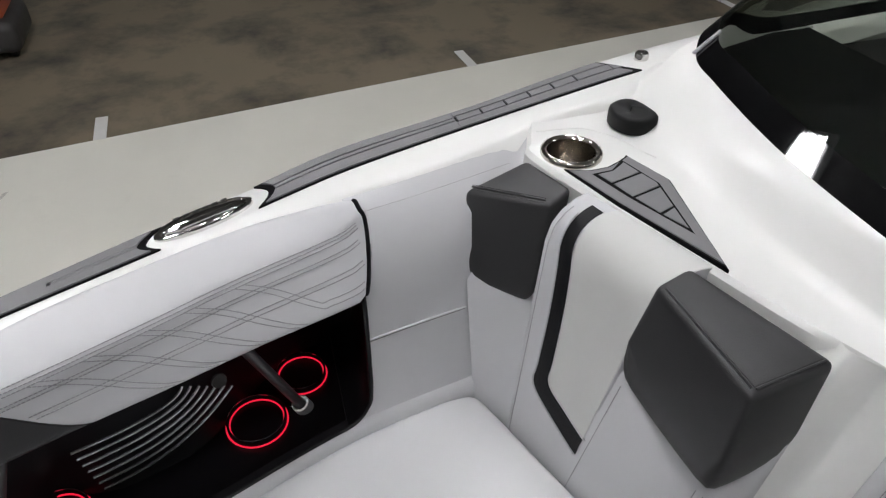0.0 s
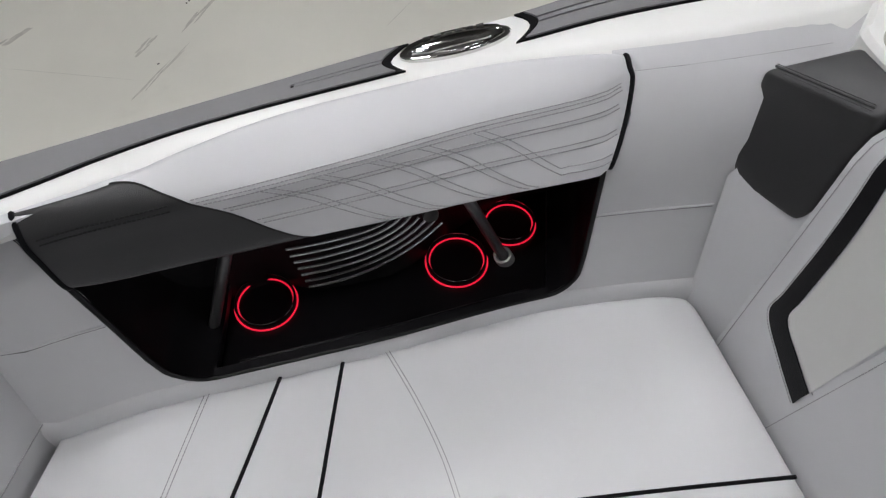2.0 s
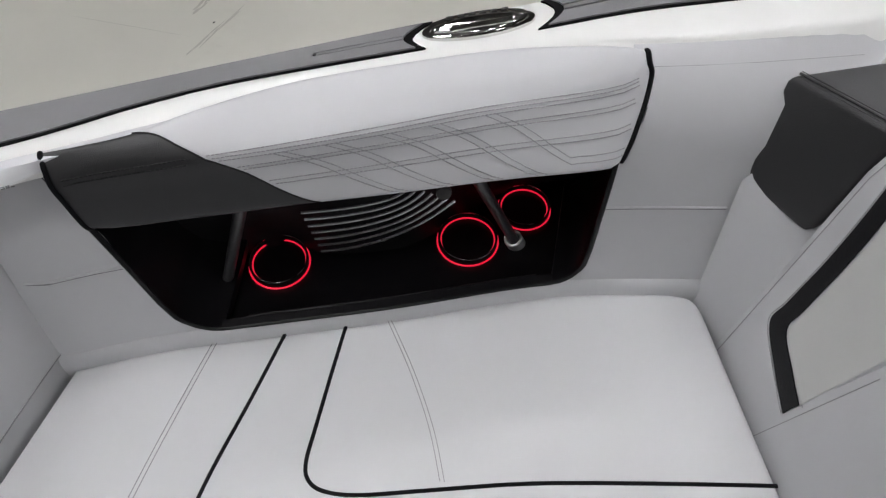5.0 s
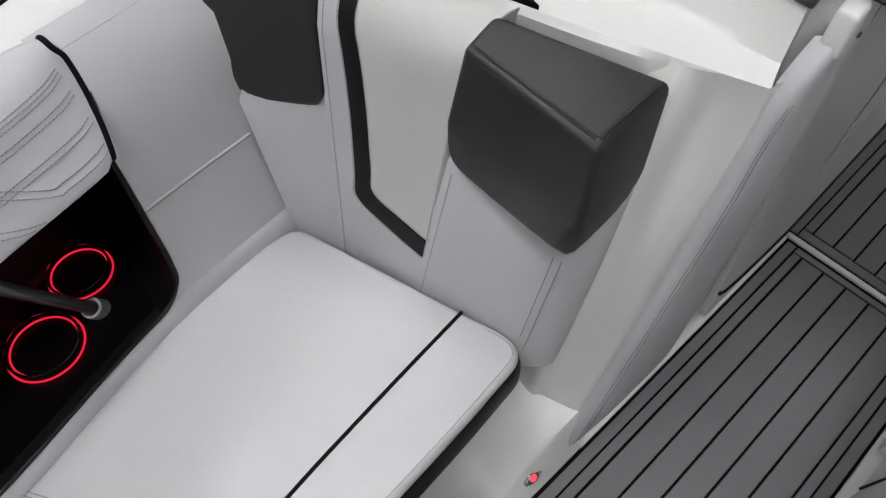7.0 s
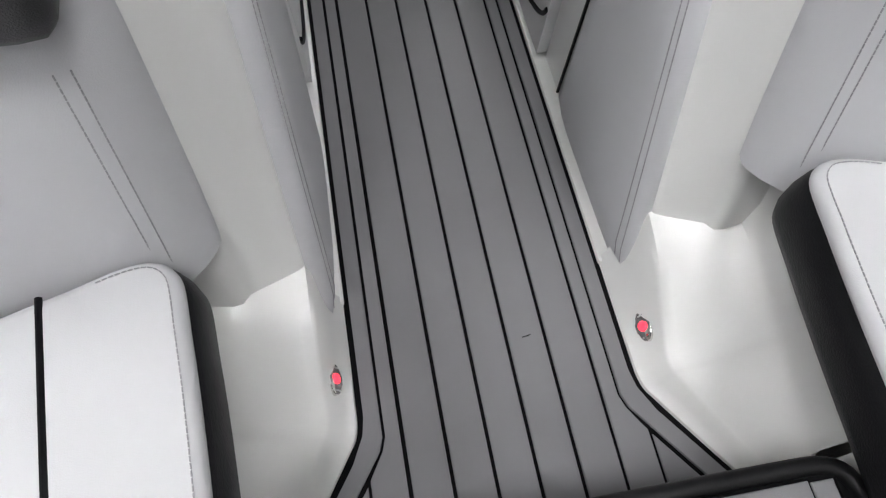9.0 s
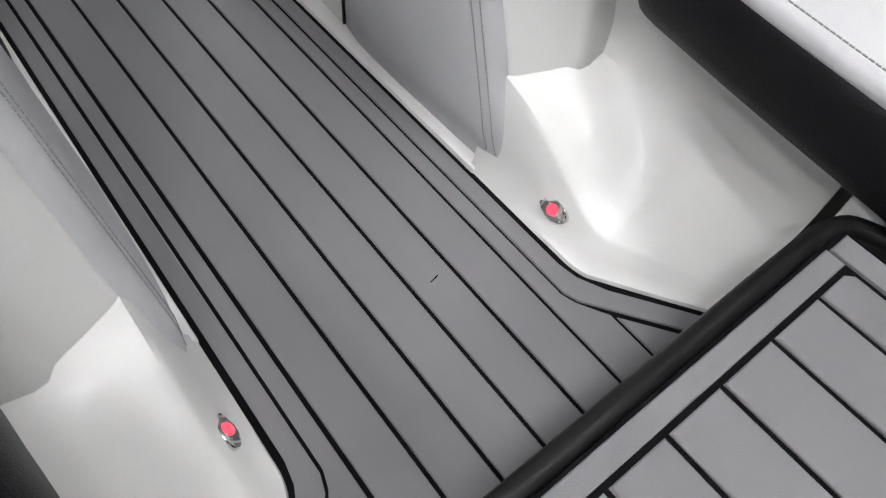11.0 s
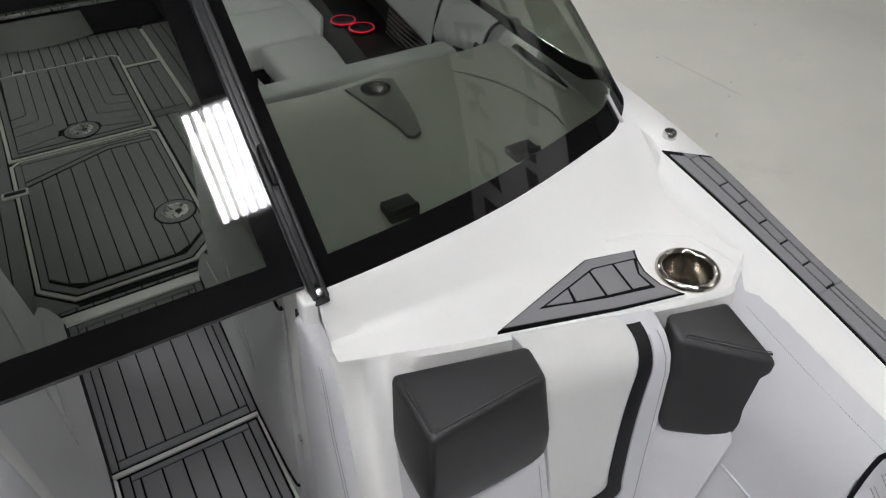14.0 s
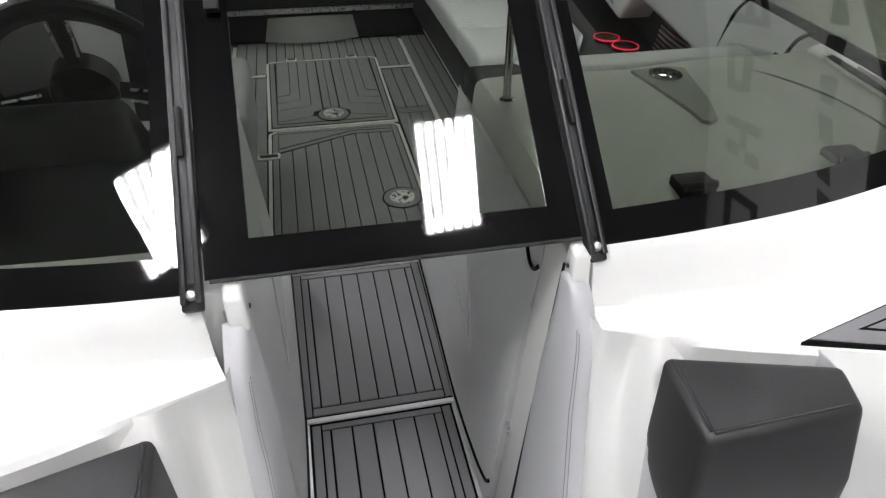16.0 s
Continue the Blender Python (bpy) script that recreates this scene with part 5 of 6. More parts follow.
part("latch", door_bar(-0.222, -0.202, 0.385, 0.45, 0.008, 0.02), RUBBER, t, "black door latch")
part("lip", door_bar(-0.245, 0.25, 0.014, 0.018, -0.004, 0.004), RUBBER, t)

# port console top, seen through the glass
t = tagged(part("console_top_port", loft([[Vector((0.262, y, z - 0.12)), Vector((0.249, y, z - 0.02)), Vector((0.254, y, z - 0.004))] + [Vector((0.262 + (1.03 - 0.262) * i / 12, y + 0.07 * (i / 12) ** 2 * (1 if y < 0.6 else 0.5), z + 0.004 * math.sin(i))) for i in range(13)] for y, z in ((0.48, 0.815), (0.55, 0.828), (0.75, 0.838), (0.95, 0.842), (1.02, 0.84), (1.05, 0.825), (1.06, 0.78), (1.07, 0.3))]), CONSOLE), "pale moulded console top", "console", kind="structure")
t = thing("console_pad", (0.63, 0.88, 0.84), "grey foam teardrop pad on the console", "console pad")
part("pad", slab([(0.575, 1.0), (0.60, 0.80), (0.598, 0.752), (0.612, 0.742), (0.630, 0.752), (0.655, 0.82), (0.695, 0.995), (0.66, 1.012)][::-1], 0.836, 0.8435, 0.001, 1), PALEPAD, t)
part("latch_ring", turned([(0.034, 0.0), (0.034, 0.004), (0.027, 0.005), (0.026, 0.002)], (0.634, 0.963, 0.843), n=28), CHROME, t, "chrome ring latch")
part("latch_well", turned([(0.027, 0.002), (0.020, 0.0012), (0.019, 0.0008), (0, 0.0008)], (0.634, 0.963, 0.843), n=28), RUBBER, t, "black latch well")
part("latch_handle", turned([(0.018, 0.001), (0.017, 0.0045), (0.012, 0.005), (0.011, 0.002), (0, 0.002)], (0.634, 0.963, 0.843), n=24), CHROME, t, "chrome latch handle")
console = bpy.data.objects["console_top_port"]
for x, y in ((0.472, 0.552), (0.770, 0.590)):
    h = part("hinge", box(x - 0.03, x + 0.03, y - 0.02, y + 0.025, 0.82, 0.846, 0.005, 2), RUBBER, console, "black hinge block")
    part("knuckle", tube([(x - 0.026, y - 0.018, 0.845), (x + 0.026, y - 0.018, 0.845)], 0.007, 10), RUBBER, h)
part("vent", plate([(1.012, 0.745, 0.8415), (1.035, 0.84, 0.8435), (1.05, 0.99, 0.8445), (1.03, 0.985, 0.8445), (1.012, 0.86, 0.8435)], (0, 0, 0.006)), PLASTIC, console, "dark side vent")
part("vent_rim", tube(curve([(1.0, 0.74, 0.845), (1.004, 0.86, 0.848), (1.022, 0.99, 0.849)], 5), 0.004, 6), CONSOLE, console)
# No groove is cut: a dark tube paints the shade of the console crease.
part("groove", tube(curve([(0.72, 1.0, 0.842), (0.83, 0.955, 0.842), (0.895, 0.84, 0.842), (0.915, 0.70, 0.841), (0.905, 0.63, 0.838)], 6), 0.0022, 6), KICK, console, "dark line painted as groove shade")
# starboard helm
tagged(part("console_top_starboard", loft([[Vector((-0.275 - (1.03 - 0.275) * i / 12, y + 0.07 * (i / 12) ** 2 * (1 if y < 0.6 else 0.5), z)) for i in range(13)] for y, z in ((0.545, 0.820), (0.60, 0.835), (0.74, 0.86), (0.84, 0.86), (0.88, 0.82), (0.93, 0.62), (0.97, 0.2))]), BLACKV), "black moulded helm dash", "console", kind="structure")
tagged(part("console_lip_starboard", loft([[Vector((-0.262 - (1.03 - 0.262) * i / 12, y + 0.07 * (i / 12) ** 2 * (1 if y < 0.6 else 0.5), z)) for i in range(13)] for y, z in ((0.48, 0.815), (0.51, 0.822), (0.540, 0.828), (0.548, 0.80))]), GEL), "pale moulded lip ahead of the helm dash", "console", kind="structure")
t = thing("instrument_hood", (-0.48, 0.79, 0.85), "black moulded instrument hood on the helm dash", "instrument hood")
part("hood", solid([(-0.64, 0.74, 0.84), (-0.34, 0.74, 0.84), (-0.34, 0.86, 0.80), (-0.64, 0.86, 0.80), (-0.59, 0.78, 0.915), (-0.38, 0.78, 0.915), (-0.38, 0.855, 0.925), (-0.59, 0.855, 0.925)], BOX, 0.02, 4), BLACKV, t)
t = thing("steering_wheel", (-0.465, 0.95, 0.905), "black steering wheel with metal spokes", "steering wheel")
wc, wa = Vector((-0.465, 0.95, 0.905)), Vector((0, 0.95, 0.3))
part("rim", ring(wc, wa, 0.15, 0.017), RUBBER, t)
part("hub", turned([(0.055, -0.02), (0.055, 0.02), (0.04, 0.035), (0, 0.038)], wc, wa, 24), PLASTIC, t)
q = Vector((0, 0, 1)).rotation_difference(wa.normalized())
for a in (1.35, 3.14, 4.93):
    d = q @ Vector((math.sin(a), math.cos(a), 0))
    e = q @ Vector((math.cos(a), -math.sin(a), 0))
    k = part("spoke", tube([wc + d * 0.05, wc + d * 0.145], 0.015, 8), PLASTIC, t)
    for w in (-1, 1):
        part("spoke_trim", tube([wc + d * 0.07 + e * 0.012 * w - wa * 0.012, wc + d * 0.135 + e * 0.016 * w - wa * 0.012], 0.0028, 6), STEEL, k, "bright metal trim")

# cockpit floor
ZC = -0.125
cf = tagged(part("floor_cockpit", box(-1.0, 1.0, 1.58, 4.9, ZC - 0.2, ZC - 0.0035), CAULK), "cockpit floor of dark foam planks with pale hatch outlines", "floor", kind="structure")


def pale_gap(x0, y0, x1, y1):
    """A pale moulded gap between foam sections."""
    d = Vector((x1 - x0, y1 - y0, 0)).normalized()
    e = Vector((-d.y, d.x, 0)) * 0.011
    a, b = Vector((x0, y0, 0)), Vector((x1, y1, 0))
    part("pale_gap", slab([a + e, a - e, b - e, b + e], ZC - 0.003, ZC + 0.003, 0.001, 1), PALEGAP, cf, "pale grey moulded gap")


def field(x0, x1, y0, y1, n, parent, z=0.0):
    """Straight foam planks with caulk gaps."""
    w = (x1 - x0) / n
    for i in range(n):
        part("plank", slab([(x0 + w * i + 0.003, y0), (x0 + w * (i + 1) - 0.003, y0), (x0 + w * (i + 1) - 0.003, y1), (x0 + w * i + 0.003, y1)], ZC - 0.004, ZC + z, 0.0012, 1), FOAMDARK, parent, smooth=False)


field(0.366, 0.549, 3.68, 4.20, 3, cf)
field(0.366, 0.549, 3.06, 3.62, 3, cf)
field(0.574, 0.744, 1.62, 4.20, 3, cf)
field(0.366, 0.549, 1.62, 2.98, 3, cf)
for i in range(4):
    a = 2.99 + 0.016 * i
    part("plank", slab([(0.369, a), (0.546, a), (0.546, a + 0.011), (0.369, a + 0.011)], ZC - 0.004, ZC, 0.001, 1), FOAMDARK, cf, smooth=False)
field(-0.488, -0.301, 3.66, 4.20, 3, cf)
field(-0.488, -0.301, 1.62, 3.60, 3, cf)
field(-0.78, -0.512, 1.62, 4.20, 5, cf)
field(-0.298, 0.364, 3.846, 4.20, 12, cf)
field(-0.298, 0.364, 1.60, 1.762, 12, cf)
pale_gap(0.562, 4.15, 0.562, 3.06)
pale_gap(0.562, 3.06, 0.56, 1.75)
pale_gap(0.36, 3.65, 0.553, 3.65)
pale_gap(-0.50, 4.15, -0.50, 1.75)
pale_gap(-0.31, 3.63, -0.49, 3.63)


def hatch_body(y0, y1, w0, w1, label, ring_at, chamfer=0.0):
    h = thing("floor_hatch", (0.03, (y0 + y1) / 2, ZC), label, "floor hatch", "floor hatches")
    cx = 0.03
    def rim(d):
        c = 0.03 if d < 0.03 else 0.0
        q = [(cx - w0 + d, y0 + d), (cx + w0 - d, y0 + d), (cx + w1 - d, y1 - d - c), (cx + w1 - d - c, y1 - d), (cx - w1 + d + c, y1 - d), (cx - w1 + d, y1 - d - c)]
        q = q[2:] if c else [(cx + w1 - d, y1 - d), (cx - w1 + d, y1 - d)]
        k = chamfer - d * 0.4
        fore = [(cx - w0 + d, y0 + d + k), (cx - w0 + d + k, y0 + d), (cx + w0 - d - k, y0 + d), (cx + w0 - d, y0 + d + k)] if chamfer else [(cx - w0 + d, y0 + d), (cx + w0 - d, y0 + d)]
        return fore + q
    part("outline", slab(rim(0.0), ZC - 0.004, ZC + 0.004, 0.002, 1), PALEGAP, h, "pale grey moulded gap")
    part("bed", slab(rim(0.015), ZC - 0.002, ZC + 0.006), CAULK, h)
    part("rim", slab(rim(0.021), ZC, ZC + 0.0085, 0.001, 1), FOAMDARK, h)
    part("bed", slab(rim(0.046), ZC, ZC + 0.0090), CAULK, h)
    rx, ry = ring_at
    part("latch_bed", turned([(0.085, 0.0), (0.085, 0.0130), (0, 0.0130)], (rx, ry, ZC), n=30), CAULK, h)
    part("latch_pad", turned([(0.077, 0.0), (0.077, 0.0145), (0, 0.0145)], (rx, ry, ZC), n=30), FOAMDARK, h)
    part("ring_latch", turned([(0.052, 0.012), (0.052, 0.018), (0.047, 0.020), (0.036, 0.019), (0.034, 0.0148), (0, 0.0148)], (rx, ry, ZC), n=30), STEEL, h, "round chrome latch")
    part("finger", turned([(0.014, 0.0148), (0.014, 0.018), (0, 0.0185)], (rx + 0.012, ry - 0.01, ZC), n=16), CHROME, h)
    return h, cx


def strip_of(poly, h):
    part("plank", slab(poly, ZC, ZC + 0.0115, 0.001, 1), FOAMDARK, h, smooth=False)


# aft hatch: planks that run forward and bend out to both sides ahead of the latch
h, cx = hatch_body(2.89, 3.84, 0.325, 0.335, "foam-planked floor hatch with bent planks and a chrome ring latch", (0.037, 3.012))
ya = 3.790
for q in (-1, 1):
    lines = [(0.045, 3.10), (0.10, 3.17), (0.155, 3.25), (0.205, 3.33)]
    edge = 0.275
    turn = 0.22
    g = 0.0024
    for (xa, ba), (xb, bb) in zip(lines, lines[1:]):
        p = [(xa + g, ya), (xb - g, ya), (xb - g, bb - 0.02), (xb + 0.014, bb - 0.036), (edge, bb - 0.036 - turn * (edge - xb - 0.014)), (edge, ba - 0.028 - turn * (edge - xa - 0.014)), (xa + 0.014, ba - 0.028), (xa + g, ba - 0.01)]
        p = [(cx + q * x, y) for x, y in (p if q < 0 else p[::-1])]
        strip_of(p, h)
    p = [(0.205 + g, ya), (edge, ya), (edge, 3.33 - 0.036 - turn * (edge - 0.219) + 0.012), (0.221, 3.33 - 0.024), (0.205 + g, 3.33 - 0.006)]
    strip_of([(cx + q * x, y) for x, y in (p if q < 0 else p[::-1])], h)
    p = [(0.10, 3.01), (edge, 2.965), (edge, 3.02), (0.09, 3.066)]
    strip_of([(cx + q * x, y) for x, y in (p if q > 0 else p[::-1])], h)
strip_of([(cx - 0.276, 2.942), (cx + 0.276, 2.942), (cx + 0.276, 2.957), (cx + 0.10, 3.002), (cx - 0.10, 3.002), (cx - 0.276, 2.957)], h)
for a, b in ((-0.041, 0.0), (0.0, 0.041)):
    strip_of([(cx + a + 0.002, 3.105), (cx + b - 0.002, 3.105), (cx + b - 0.002, ya), (cx + a + 0.002, ya)], h)
for x in (-0.155, 0.21):
    k = part("hinge", box(x - 0.032, x + 0.032, 3.815, 3.862, ZC, ZC + 0.016, 0.005, 2), PALEGAP, h, "pale hinge bezel")
    part("hinge_pin", box(x - 0.024, x + 0.024, 3.822, 3.855, ZC, ZC + 0.019, 0.004, 2), PLASTIC, k)
# fore hatch: straight planks under a shallow chevron
h, cx = hatch_body(1.80, 2.875, 0.325, 0.325, "foam-planked floor hatch with straight planks and a chrome ring latch", (0.252, 2.13), 0.11)
tip = 0.08
for q in (-1, 1):
    p = [(cx + q * 0.345, 1.768), (cx + q * 0.345, 1.915), (cx + q * 0.215, 1.782), (cx + q * 0.205, 1.768)]
    part("plank", slab(p if q < 0 else p[::-1], ZC - 0.004, ZC, 0.001, 1), FOAMDARK, cf, smooth=False)
for i in range(9):
    a = -0.2765 + 0.0614 * i
    b = a + 0.0614
    end = lambda x: 2.765 - 0.42 * max(0, tip - x) - 0.05 * max(0, x - tip)
    low = lambda x: 1.865 + max(0, abs(x) - 0.185)
    strip_of([(cx + a + 0.0026, low(a)), (cx + b - 0.0026, low(b)), (cx + b - 0.0026, end(b)), (cx + a + 0.0026, end(a))], h)
strip_of([(cx - 0.276, 2.66), (cx - 0.276, 2.632), (cx + tip, 2.776), (cx + 0.276, 2.766), (cx + 0.276, 2.79), (cx + tip, 2.80)], h)
strip_of([(cx - 0.276, 2.82), (cx - 0.276, 2.672), (cx + tip, 2.81), (cx + 0.276, 2.80), (cx + 0.276, 2.82)], h)
k = part("hinge", box(-0.345, -0.24, 2.575, 2.625, ZC, ZC + 0.014, 0.005, 2), PALEGAP, h, "pale hinge bezel")
part("hinge_pin", box(-0.335, -0.25, 2.585, 2.615, ZC, ZC + 0.017, 0.004, 2), PLASTIC, k)
tagged(part("cockpit_side_port", loft([[Vector((x, y, z)) for y in (1.0, 2.0, 3.0, 4.0, 4.9)] for x, z in ((0.75, ZC), (0.78, 0.2))]), GEL), "white cockpit side below the lounge", "boat deck", kind="structure")
tagged(part("cockpit_side_starboard", loft([[Vector((-x, y, z)) for y in (1.0, 2.0, 3.0, 4.0, 4.9)] for x, z in ((0.78, ZC), (0.95, 0.5), (1.05, 0.8))]), CHAR), "charcoal padded cockpit side", "boat deck", kind="structure")

# port lounge
t = thing("lounge", (0.95, 2.8, 0.2), "long pale grey vinyl lounge seat with black base", "lounge seat")
part("base", box(0.67, 1.1, 2.47, 4.5, 0.02, 0.24, 0.01, 2), BLACKV, t, "black vinyl seat base")
for y0, y1 in ((2.45, 2.85), (2.855, 3.70), (3.705, 4.5)):
    part("cushion", box(0.645, 1.12, y0, y1, 0.235, 0.35, 0.025, 3), SEATV, t)
part("corner_cushion", box(0.80, 1.09, 1.85, 2.445, 0.235, 0.35, 0.025, 3), SEATV, t)
part("corner_base", box(0.83, 1.06, 1.87, 2.465, 0.02, 0.232, 0.01, 2), BLACKV, t)


def side_bolster(y0, y1, low0, low1, label):
    """A padded roll along the cockpit side; its lower edge may rise from one end to the other."""
    b = thing("lounge_bolster", (1.15, (y0 + y1) / 2, 0.7), label, "bolster", "cockpit bolsters")
    rows = []
    for i in range(13):
        f = i / 12
        y = y0 + (y1 - y0) * f
        d = 0.15 * (y - 1.43)
        z = low0 + (low1 - low0) * f
        line = [(1.17 + d, z + 0.01), (1.085 + d, z - 0.004), (1.066 + d, z + 0.006), (1.062 + d, z + 0.03), (1.085 + d, 0.79), (1.105 + d, 0.828), (1.135 + d, 0.846), (1.20 + d, 0.846), (1.215 + d, 0.82)]
        rows.append([Vector((x, y, h)) for x, h in [(p.x, p.y) for p in curve([(a, c, 0) for a, c in line], 3)]])
    part("roll", loft(rows), VINYL, b, angle=70)
    for r, e in ((rows[0], -0.003), (rows[-1], 0.003)):
        part("end", plate(r, (0, e, 0)), VINYL, b)
    part("welt", tube(rows[0][2:24], 0.005, 8), PIPE, b, "black welt")
    return b


side_bolster(1.43, 2.10, 0.655, 0.66, "light grey vinyl side bolster with a black welt at its end")
# This second roll is added; a white panel with a black-framed window belongs here.
side_bolster(2.16, 3.60, 0.655, 0.66, "long light grey roll added in place of a white panel")
side_bolster(1.13, 1.418, 0.775, 0.70, "short light grey vinyl side bolster beside the console")
tagged(part("side_recess_port", loft([[Vector((x + 0.15 * (y - 1.43), y, z)) for y in (1.10, 1.5, 2.0, 2.6, 3.4, 4.4)] for x, z in ((0.945, 0.335), (0.962, 0.485), (1.14, 0.49), (1.17, 0.70), (1.20, 0.80))]), PLASTIC), "black recess below the cockpit bolsters", "boat deck", kind="structure")
for x, y in ((1.086, 2.175), (1.117, 2.07), (1.205, 3.45), (1.23, 3.34)):
    cup = thing("cockpit_cup_holder", (x, y, 0.487), "black cup holder with a glowing red ring", "cup holder", "lit cup holders in the cockpit")
    part("cup", turned([(0.050, 0.0), (0.050, 0.012), (0.046, 0.016), (0.042, 0.012), (0.0, 0.006)], (x, y, 0.486), n=28), PLASTIC, cup)
    part("red_ring", ring((x, y, 0.500), (0, 0, 1), 0.049, 0.0028, 28), RED, cup, "glowing red light ring")
t = thing("cockpit_loudspeaker", (1.12, 1.75, 0.49), "black loudspeaker with curved grey grille bars", "loudspeaker")
for j in range(8):
    part("grille_bar", tube([(1.10 + 0.15 * (y - 1.43) + 0.003 * j, y, 0.500 + j * 0.0165 + 0.045 * q * q) for q, y in [(i / 10, 1.98 - 0.46 * i / 10) for i in range(11)]], 0.0042, 6), GRILLE, t)
t = thing("side_locker", (1.14, 2.33, 0.55), "pale moulded locker box with a dark bar of writing", "locker")
part("box", solid([(1.130, 2.20, 0.555), (1.185, 2.62, 0.585), (1.33, 2.62, 0.585), (1.30, 2.20, 0.555), (1.135, 2.13, 0.675), (1.215, 2.70, 0.675), (1.33, 2.70, 0.675), (1.30, 2.13, 0.675)], BOX, 0.025, 4), PANELV, t)
part("letter_bar", tube([(1.137, 2.27, 0.603), (1.164, 2.46, 0.612)], 0.004, 6), KICK, t, "dark bar of writing")
t = thing("seat_divider", (1.10, 2.62, 0.35), "pale grey vinyl seat divider beside the lounge", "cushion")
part("panel", solid([(1.07, 2.42, 0.345), (1.09, 2.42, 0.345), (1.15, 3.05, 0.345), (1.13, 3.05, 0.345), (1.09, 2.44, 0.42), (1.11, 2.44, 0.42), (1.17, 3.07, 0.42), (1.15, 3.07, 0.42)], BOX, 0.006, 2), SEATV, t)
t = thing("console_cushion", (0.65, 1.08, 0.7), "light grey vinyl backrest with a black end behind the console", "backrest")
part("cushion", box(0.405, 0.93, 1.078, 1.15, 0.1, 0.829, 0.012, 3), SEATV, t)
part("end_cap", box(0.264, 0.40, 1.078, 1.21, 0.1, 0.80, 0.02, 4), BLACKV, t, "black vinyl end")
t = thing("windshield_strut", (0.275, 0.907, 0.838), "slim chrome strut holding up the windshield frame", "strut")
part("rod", tube([(0.275, 0.907, 0.838), (0.279, 0.925, 1.0), (0.281, 0.93, 1.24)], 0.0075, 12), CHROME, t)
part("foot", turned([(0.014, 0), (0.014, 0.005), (0.009, 0.008)], (0.275, 0.907, 0.838), n=20), CHROME, t)

# helm chair
t = thing("helm_seat", (-0.58, 1.75, ZC), "grey vinyl helm chair with a bolster seat", "chair")
part("pedestal", turned([(0.16, 0), (0.15, 0.02), (0.05, 0.04), (0.05, 0.35), (0.12, 0.38)], (-0.58, 1.78, ZC), n=24), DARKMETAL, t)
part("seat", box(-0.86, -0.32, 1.52, 2.02, 0.24, 0.38, 0.04, 4), HELMV, t)
part("bolster", box(-0.84, -0.34, 1.48, 1.64, 0.34, 0.46, 0.045, 4), HELMV, t)
part("backrest", solid([(-0.85, 1.98, 0.34), (-0.33, 1.98, 0.34), (-0.33, 2.10, 0.34), (-0.85, 2.10, 0.34), (-0.80, 2.10, 1.0), (-0.38, 2.10, 1.0), (-0.38, 2.2, 1.0), (-0.80, 2.2, 1.0)], BOX, 0.035, 4), HELMV, t)
part("band", solid([(-0.66, 1.976, 0.36), (-0.56, 1.976, 0.36), (-0.56, 2.05, 0.36), (-0.66, 2.05, 0.36), (-0.64, 2.094, 0.99), (-0.56, 2.094, 0.99), (-0.56, 2.17, 1.003), (-0.64, 2.17, 1.003)], BOX, 0.01, 2), BLACKV, t, "black vinyl band")
part("side_wing", box(-0.36, -0.27, 1.55, 2.05, 0.30, 0.56, 0.03, 4), HELMV, t)

# rear bench
t = thing("rear_bench", (0, 4.4, ZC), "pale grey rear bench with a black front", "bench")
part("front", box(-0.78, 0.74, 4.22, 4.8, ZC, 0.16, 0.02, 2), BLACKV, t, "black bench front")
part("ledge", box(-0.70, 0.70, 4.18, 4.3, 0.06, 0.085, 0.008, 2), STEEL, t, "bright metal trim")
rows = [[Vector((-0.005 + 0.30 * u * (1 - 0.10 * v), 4.228 - 0.075 * (1 - v) * (1 - u * u), ZC + 0.002 + 0.15 * v)) for u in [-1 + 2 * i / 16 for i in range(17)]] for v in (0.0, 0.25, 0.6, 1.0)]
part("kick_panel", loft(rows, 0.012), KICK, t, "grey rounded kick panel")
part("cushion", solid([(-0.80, 4.2, 0.17), (0.76, 4.2, 0.17), (0.76, 5.2, 0.22), (-0.80, 5.2, 0.22), (-0.80, 4.28, 0.30), (0.76, 4.28, 0.30), (0.76, 5.2, 0.60), (-0.80, 5.2, 0.60)], BOX, 0.02, 3), SEATV, t)
part("tread_pad", plate([(-0.13, 4.38, 0.338), (0.17, 4.38, 0.338), (0.15, 4.6, 0.411), (-0.15, 4.6, 0.411)], (0, 0, 0.008)), FOAMDARK, t, "dark foam tread pad")
tagged(part("hull_aft", solid([(-1.08, 5.2, -0.40), (1.08, 5.2, -0.40), (1.08, 5.34, -0.40), (-1.08, 5.34, -0.40), (-1.14, 5.2, 0.76), (1.14, 5.2, 0.76), (1.14, 5.34, 0.76), (-1.14, 5.34, 0.76)], BOX, 0.02, 2), GEL), "white hull at the stern", "boat deck", kind="structure")

# marks on the workshop floor
for i, (x, y) in enumerate(((-5.1, -1.26), (-5.53, 1.87), (-6.1, 5.3))):
    t = tagged(part("floor_mark", box(x - 0.19, x + 0.19, y - 0.045, y + 0.045, GROUND - 0.003, GROUND + 0.002 + 0.001 * i), WHITEPAINT), "short white paint mark on the floor", "paint mark", "floor marks")
t = thing("floor_machine", (-7.1, -2.2, GROUND), "dark low workshop machine with an orange cowl", "machine")
part("body", box(-7.5, -6.7, -2.7, -1.95, GROUND + 0.06, GROUND + 0.35, 0.08, 3), DARKMETAL, t)
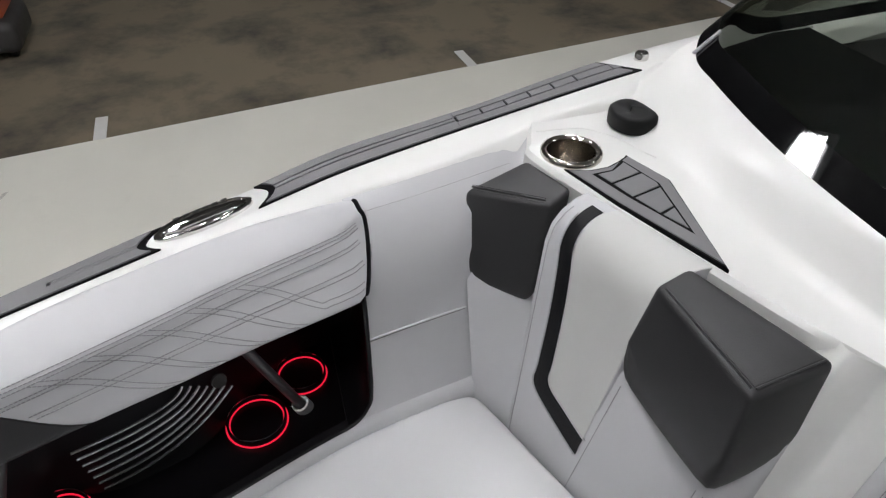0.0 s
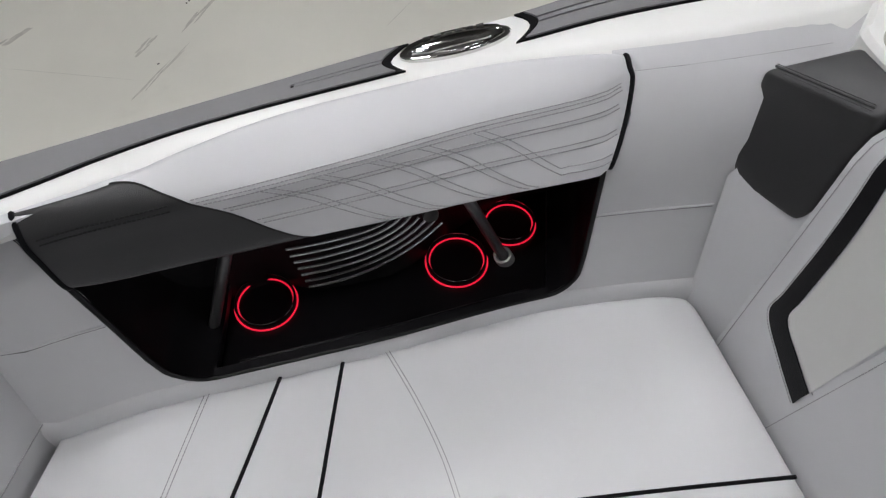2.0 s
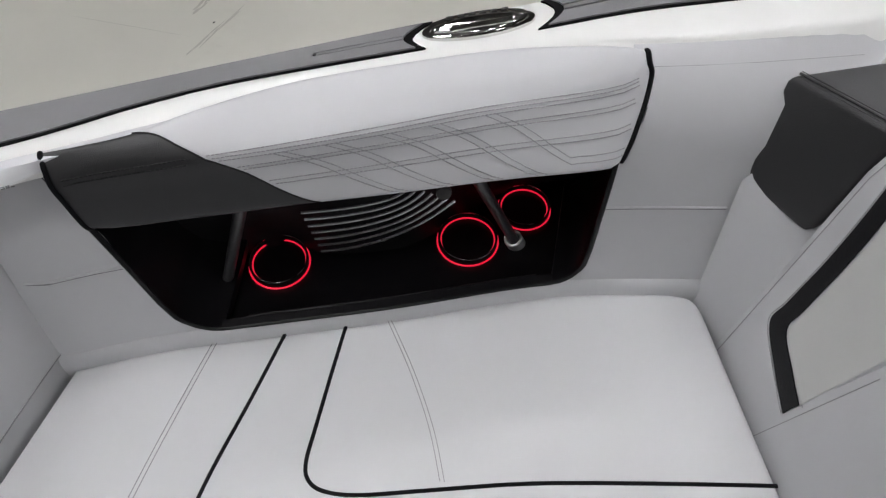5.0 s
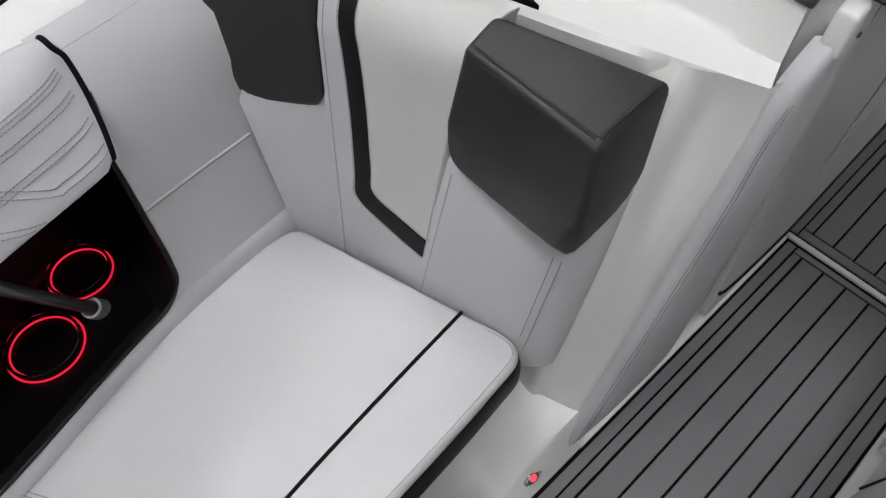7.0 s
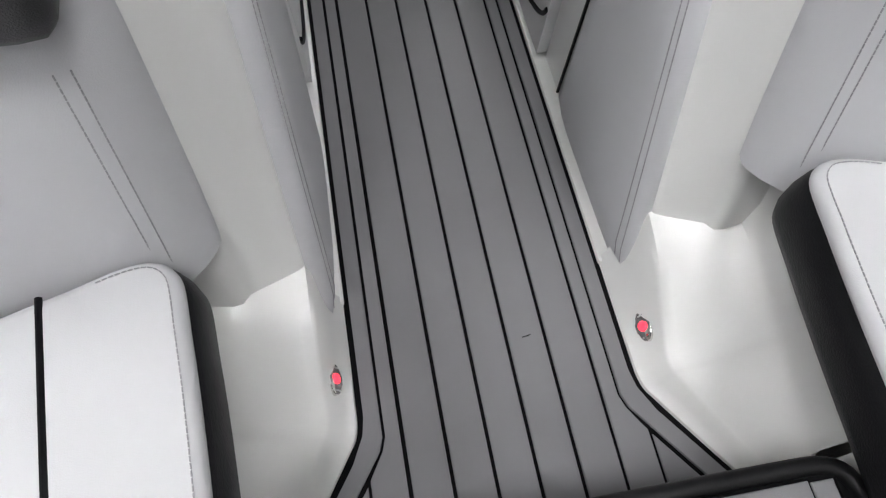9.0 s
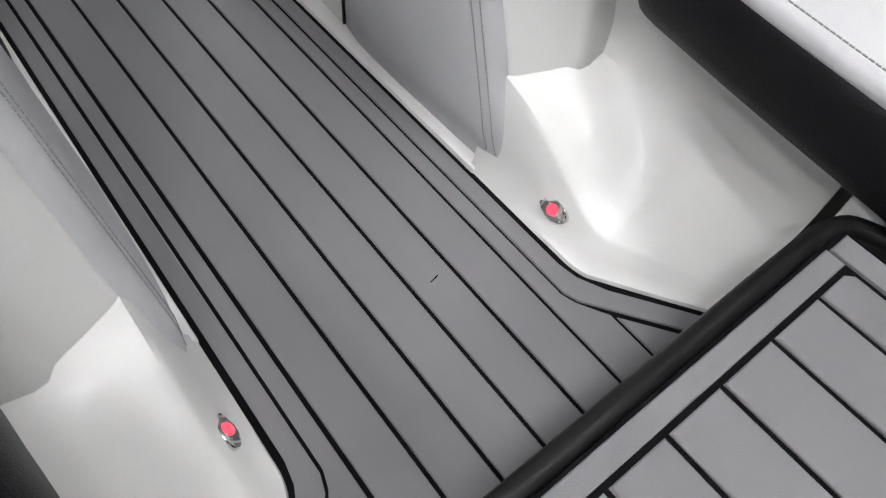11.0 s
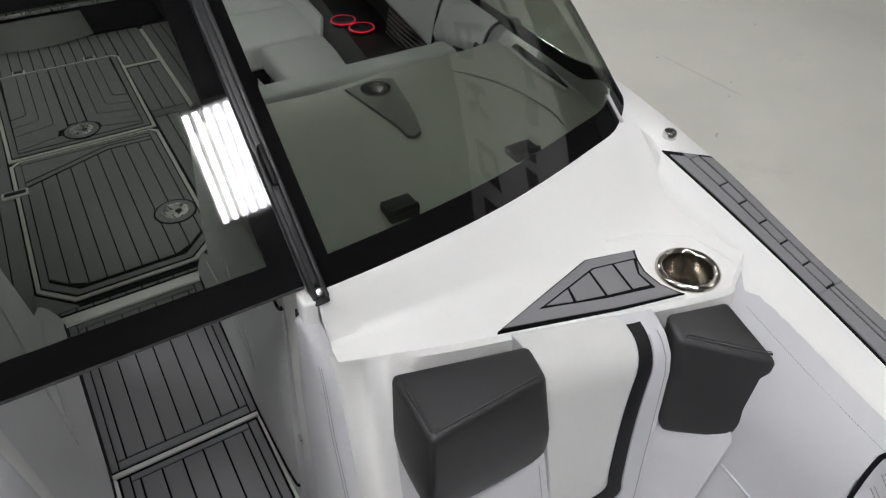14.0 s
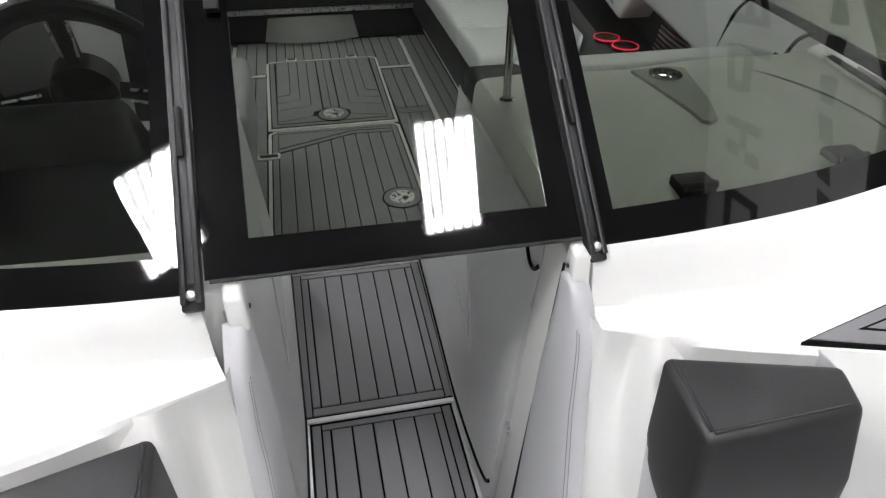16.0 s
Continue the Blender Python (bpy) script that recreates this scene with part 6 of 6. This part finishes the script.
part("cowl", solid([(-7.4, -2.6, GROUND + 0.34), (-6.8, -2.6, GROUND + 0.34), (-6.8, -2.02, GROUND + 0.34), (-7.4, -2.02, GROUND + 0.34), (-7.3, -2.5, GROUND + 0.55), (-6.95, -2.5, GROUND + 0.55), (-6.95, -2.1, GROUND + 0.55), (-7.3, -2.1, GROUND + 0.55)], BOX, 0.05, 3), ORANGE, t, "orange cowl")
for x, y in ((-7.35, -2.6), (-6.85, -2.6), (-7.35, -2.05), (-6.85, -2.05)):
    part("wheel", turned([(0.0, -0.03), (0.07, -0.03), (0.08, -0.015), (0.08, 0.015), (0.07, 0.03), (0.0, 0.03)], (x, y, GROUND + 0.08), (0, 1, 0), 20), RUBBER, t)


# scuffs and specks on the pale workshop floor
def blotch(bm, x, y, length, width, turn, seed):
    rng = random.Random(seed)
    c, d = math.cos(turn), math.sin(turn)
    ring2 = []
    for i in range(14):
        a = 2 * math.pi * i / 14
        q = 0.7 + 0.5 * rng.random()
        u, v = length * math.cos(a) * q, width * math.sin(a) * q
        ring2.append(bm.verts.new((x + u * c - v * d, y + u * d + v * c, GROUND + 0.0012 + 0.00015 * (seed % 20))))
    bm.faces.new(ring2)


SCUFF = material("rubber_scuff", (0.58, 0.56, 0.505), 0.7, vary=0.3, scale=20)
SPECK = material("dark_speck", (0.06, 0.055, 0.05), 0.7, vary=0.2, scale=30)
SMEARS = (((-3.46, -2.01), (-3.80, -1.90), 0.022), ((-2.84, -2.12), (-3.20, -2.00), 0.016), ((-3.18, -2.24), (-3.33, -2.19), 0.022), ((-4.28, -2.64), (-4.44, -2.60), 0.010), ((-4.26, -1.83), (-4.33, -1.79), 0.016), ((-3.25, -3.03), (-3.40, -2.95), 0.035), ((-3.03, -2.945), (-2.975, -2.17), 0.0025), ((-3.46, -0.85), (-3.73, -0.70), 0.003), ((4.085, 2.34), (4.135, 2.36), 0.018), ((-2.55, 0.35), (-2.65, 0.45), 0.006), ((3.88, 4.56), (3.92, 4.65), 0.012))
bm = bmesh.new()
rng = random.Random(5)
for i, ((x0, y0), (x1, y1), wide) in enumerate(SMEARS):
    long = math.hypot(x1 - x0, y1 - y0)
    turn = math.atan2(y1 - y0, x1 - x0)
    streaks = 9 if wide > 0.008 else 1
    for j in range(streaks):
        q = (j + 0.5) / streaks
        off = wide * rng.uniform(-0.8, 0.8) if streaks > 1 else 0.0
        blotch(bm, x0 + (x1 - x0) * q - off * math.sin(turn), y0 + (y1 - y0) * q + off * math.cos(turn), long * (rng.uniform(0.16, 0.32) if streaks > 1 else 0.5), max(0.0018, wide * (0.30 if streaks > 1 else 0.7)), turn + rng.uniform(-0.08, 0.08), 100 + i * 20 + j)
tagged(part("floor_scuff", bm, SCUFF, smooth=False), "faint grey scuff marks on the pale concrete", "scuff marks", kind="stuff")
bm = bmesh.new()
for i, (x, y, r) in enumerate(((-3.71, -2.07, 0.012), (-3.68, -2.08, 0.009), (-3.73, -2.03, 0.008), (-3.10, -2.09, 0.010), (7.514, 5.889, 0.014), (6.813, 5.302, 0.012), (7.698, 4.669, 0.015), (6.125, 3.627, 0.012), (4.72, 3.575, 0.009), (4.901, 2.891, 0.010), (4.685, 2.728, 0.009), (5.6, 4.4, 0.006), (5.2, 5.6, 0.008))):
    blotch(bm, x, y, r, r * 0.6, i, 40 + i)
blotch(bm, 4.7775, 3.12, 0.47, 0.0018, 1.5708, 77)
tagged(part("floor_speck", bm, SPECK, smooth=False), "small dark specks and a hairline crack on the pale concrete", "specks", kind="stuff")
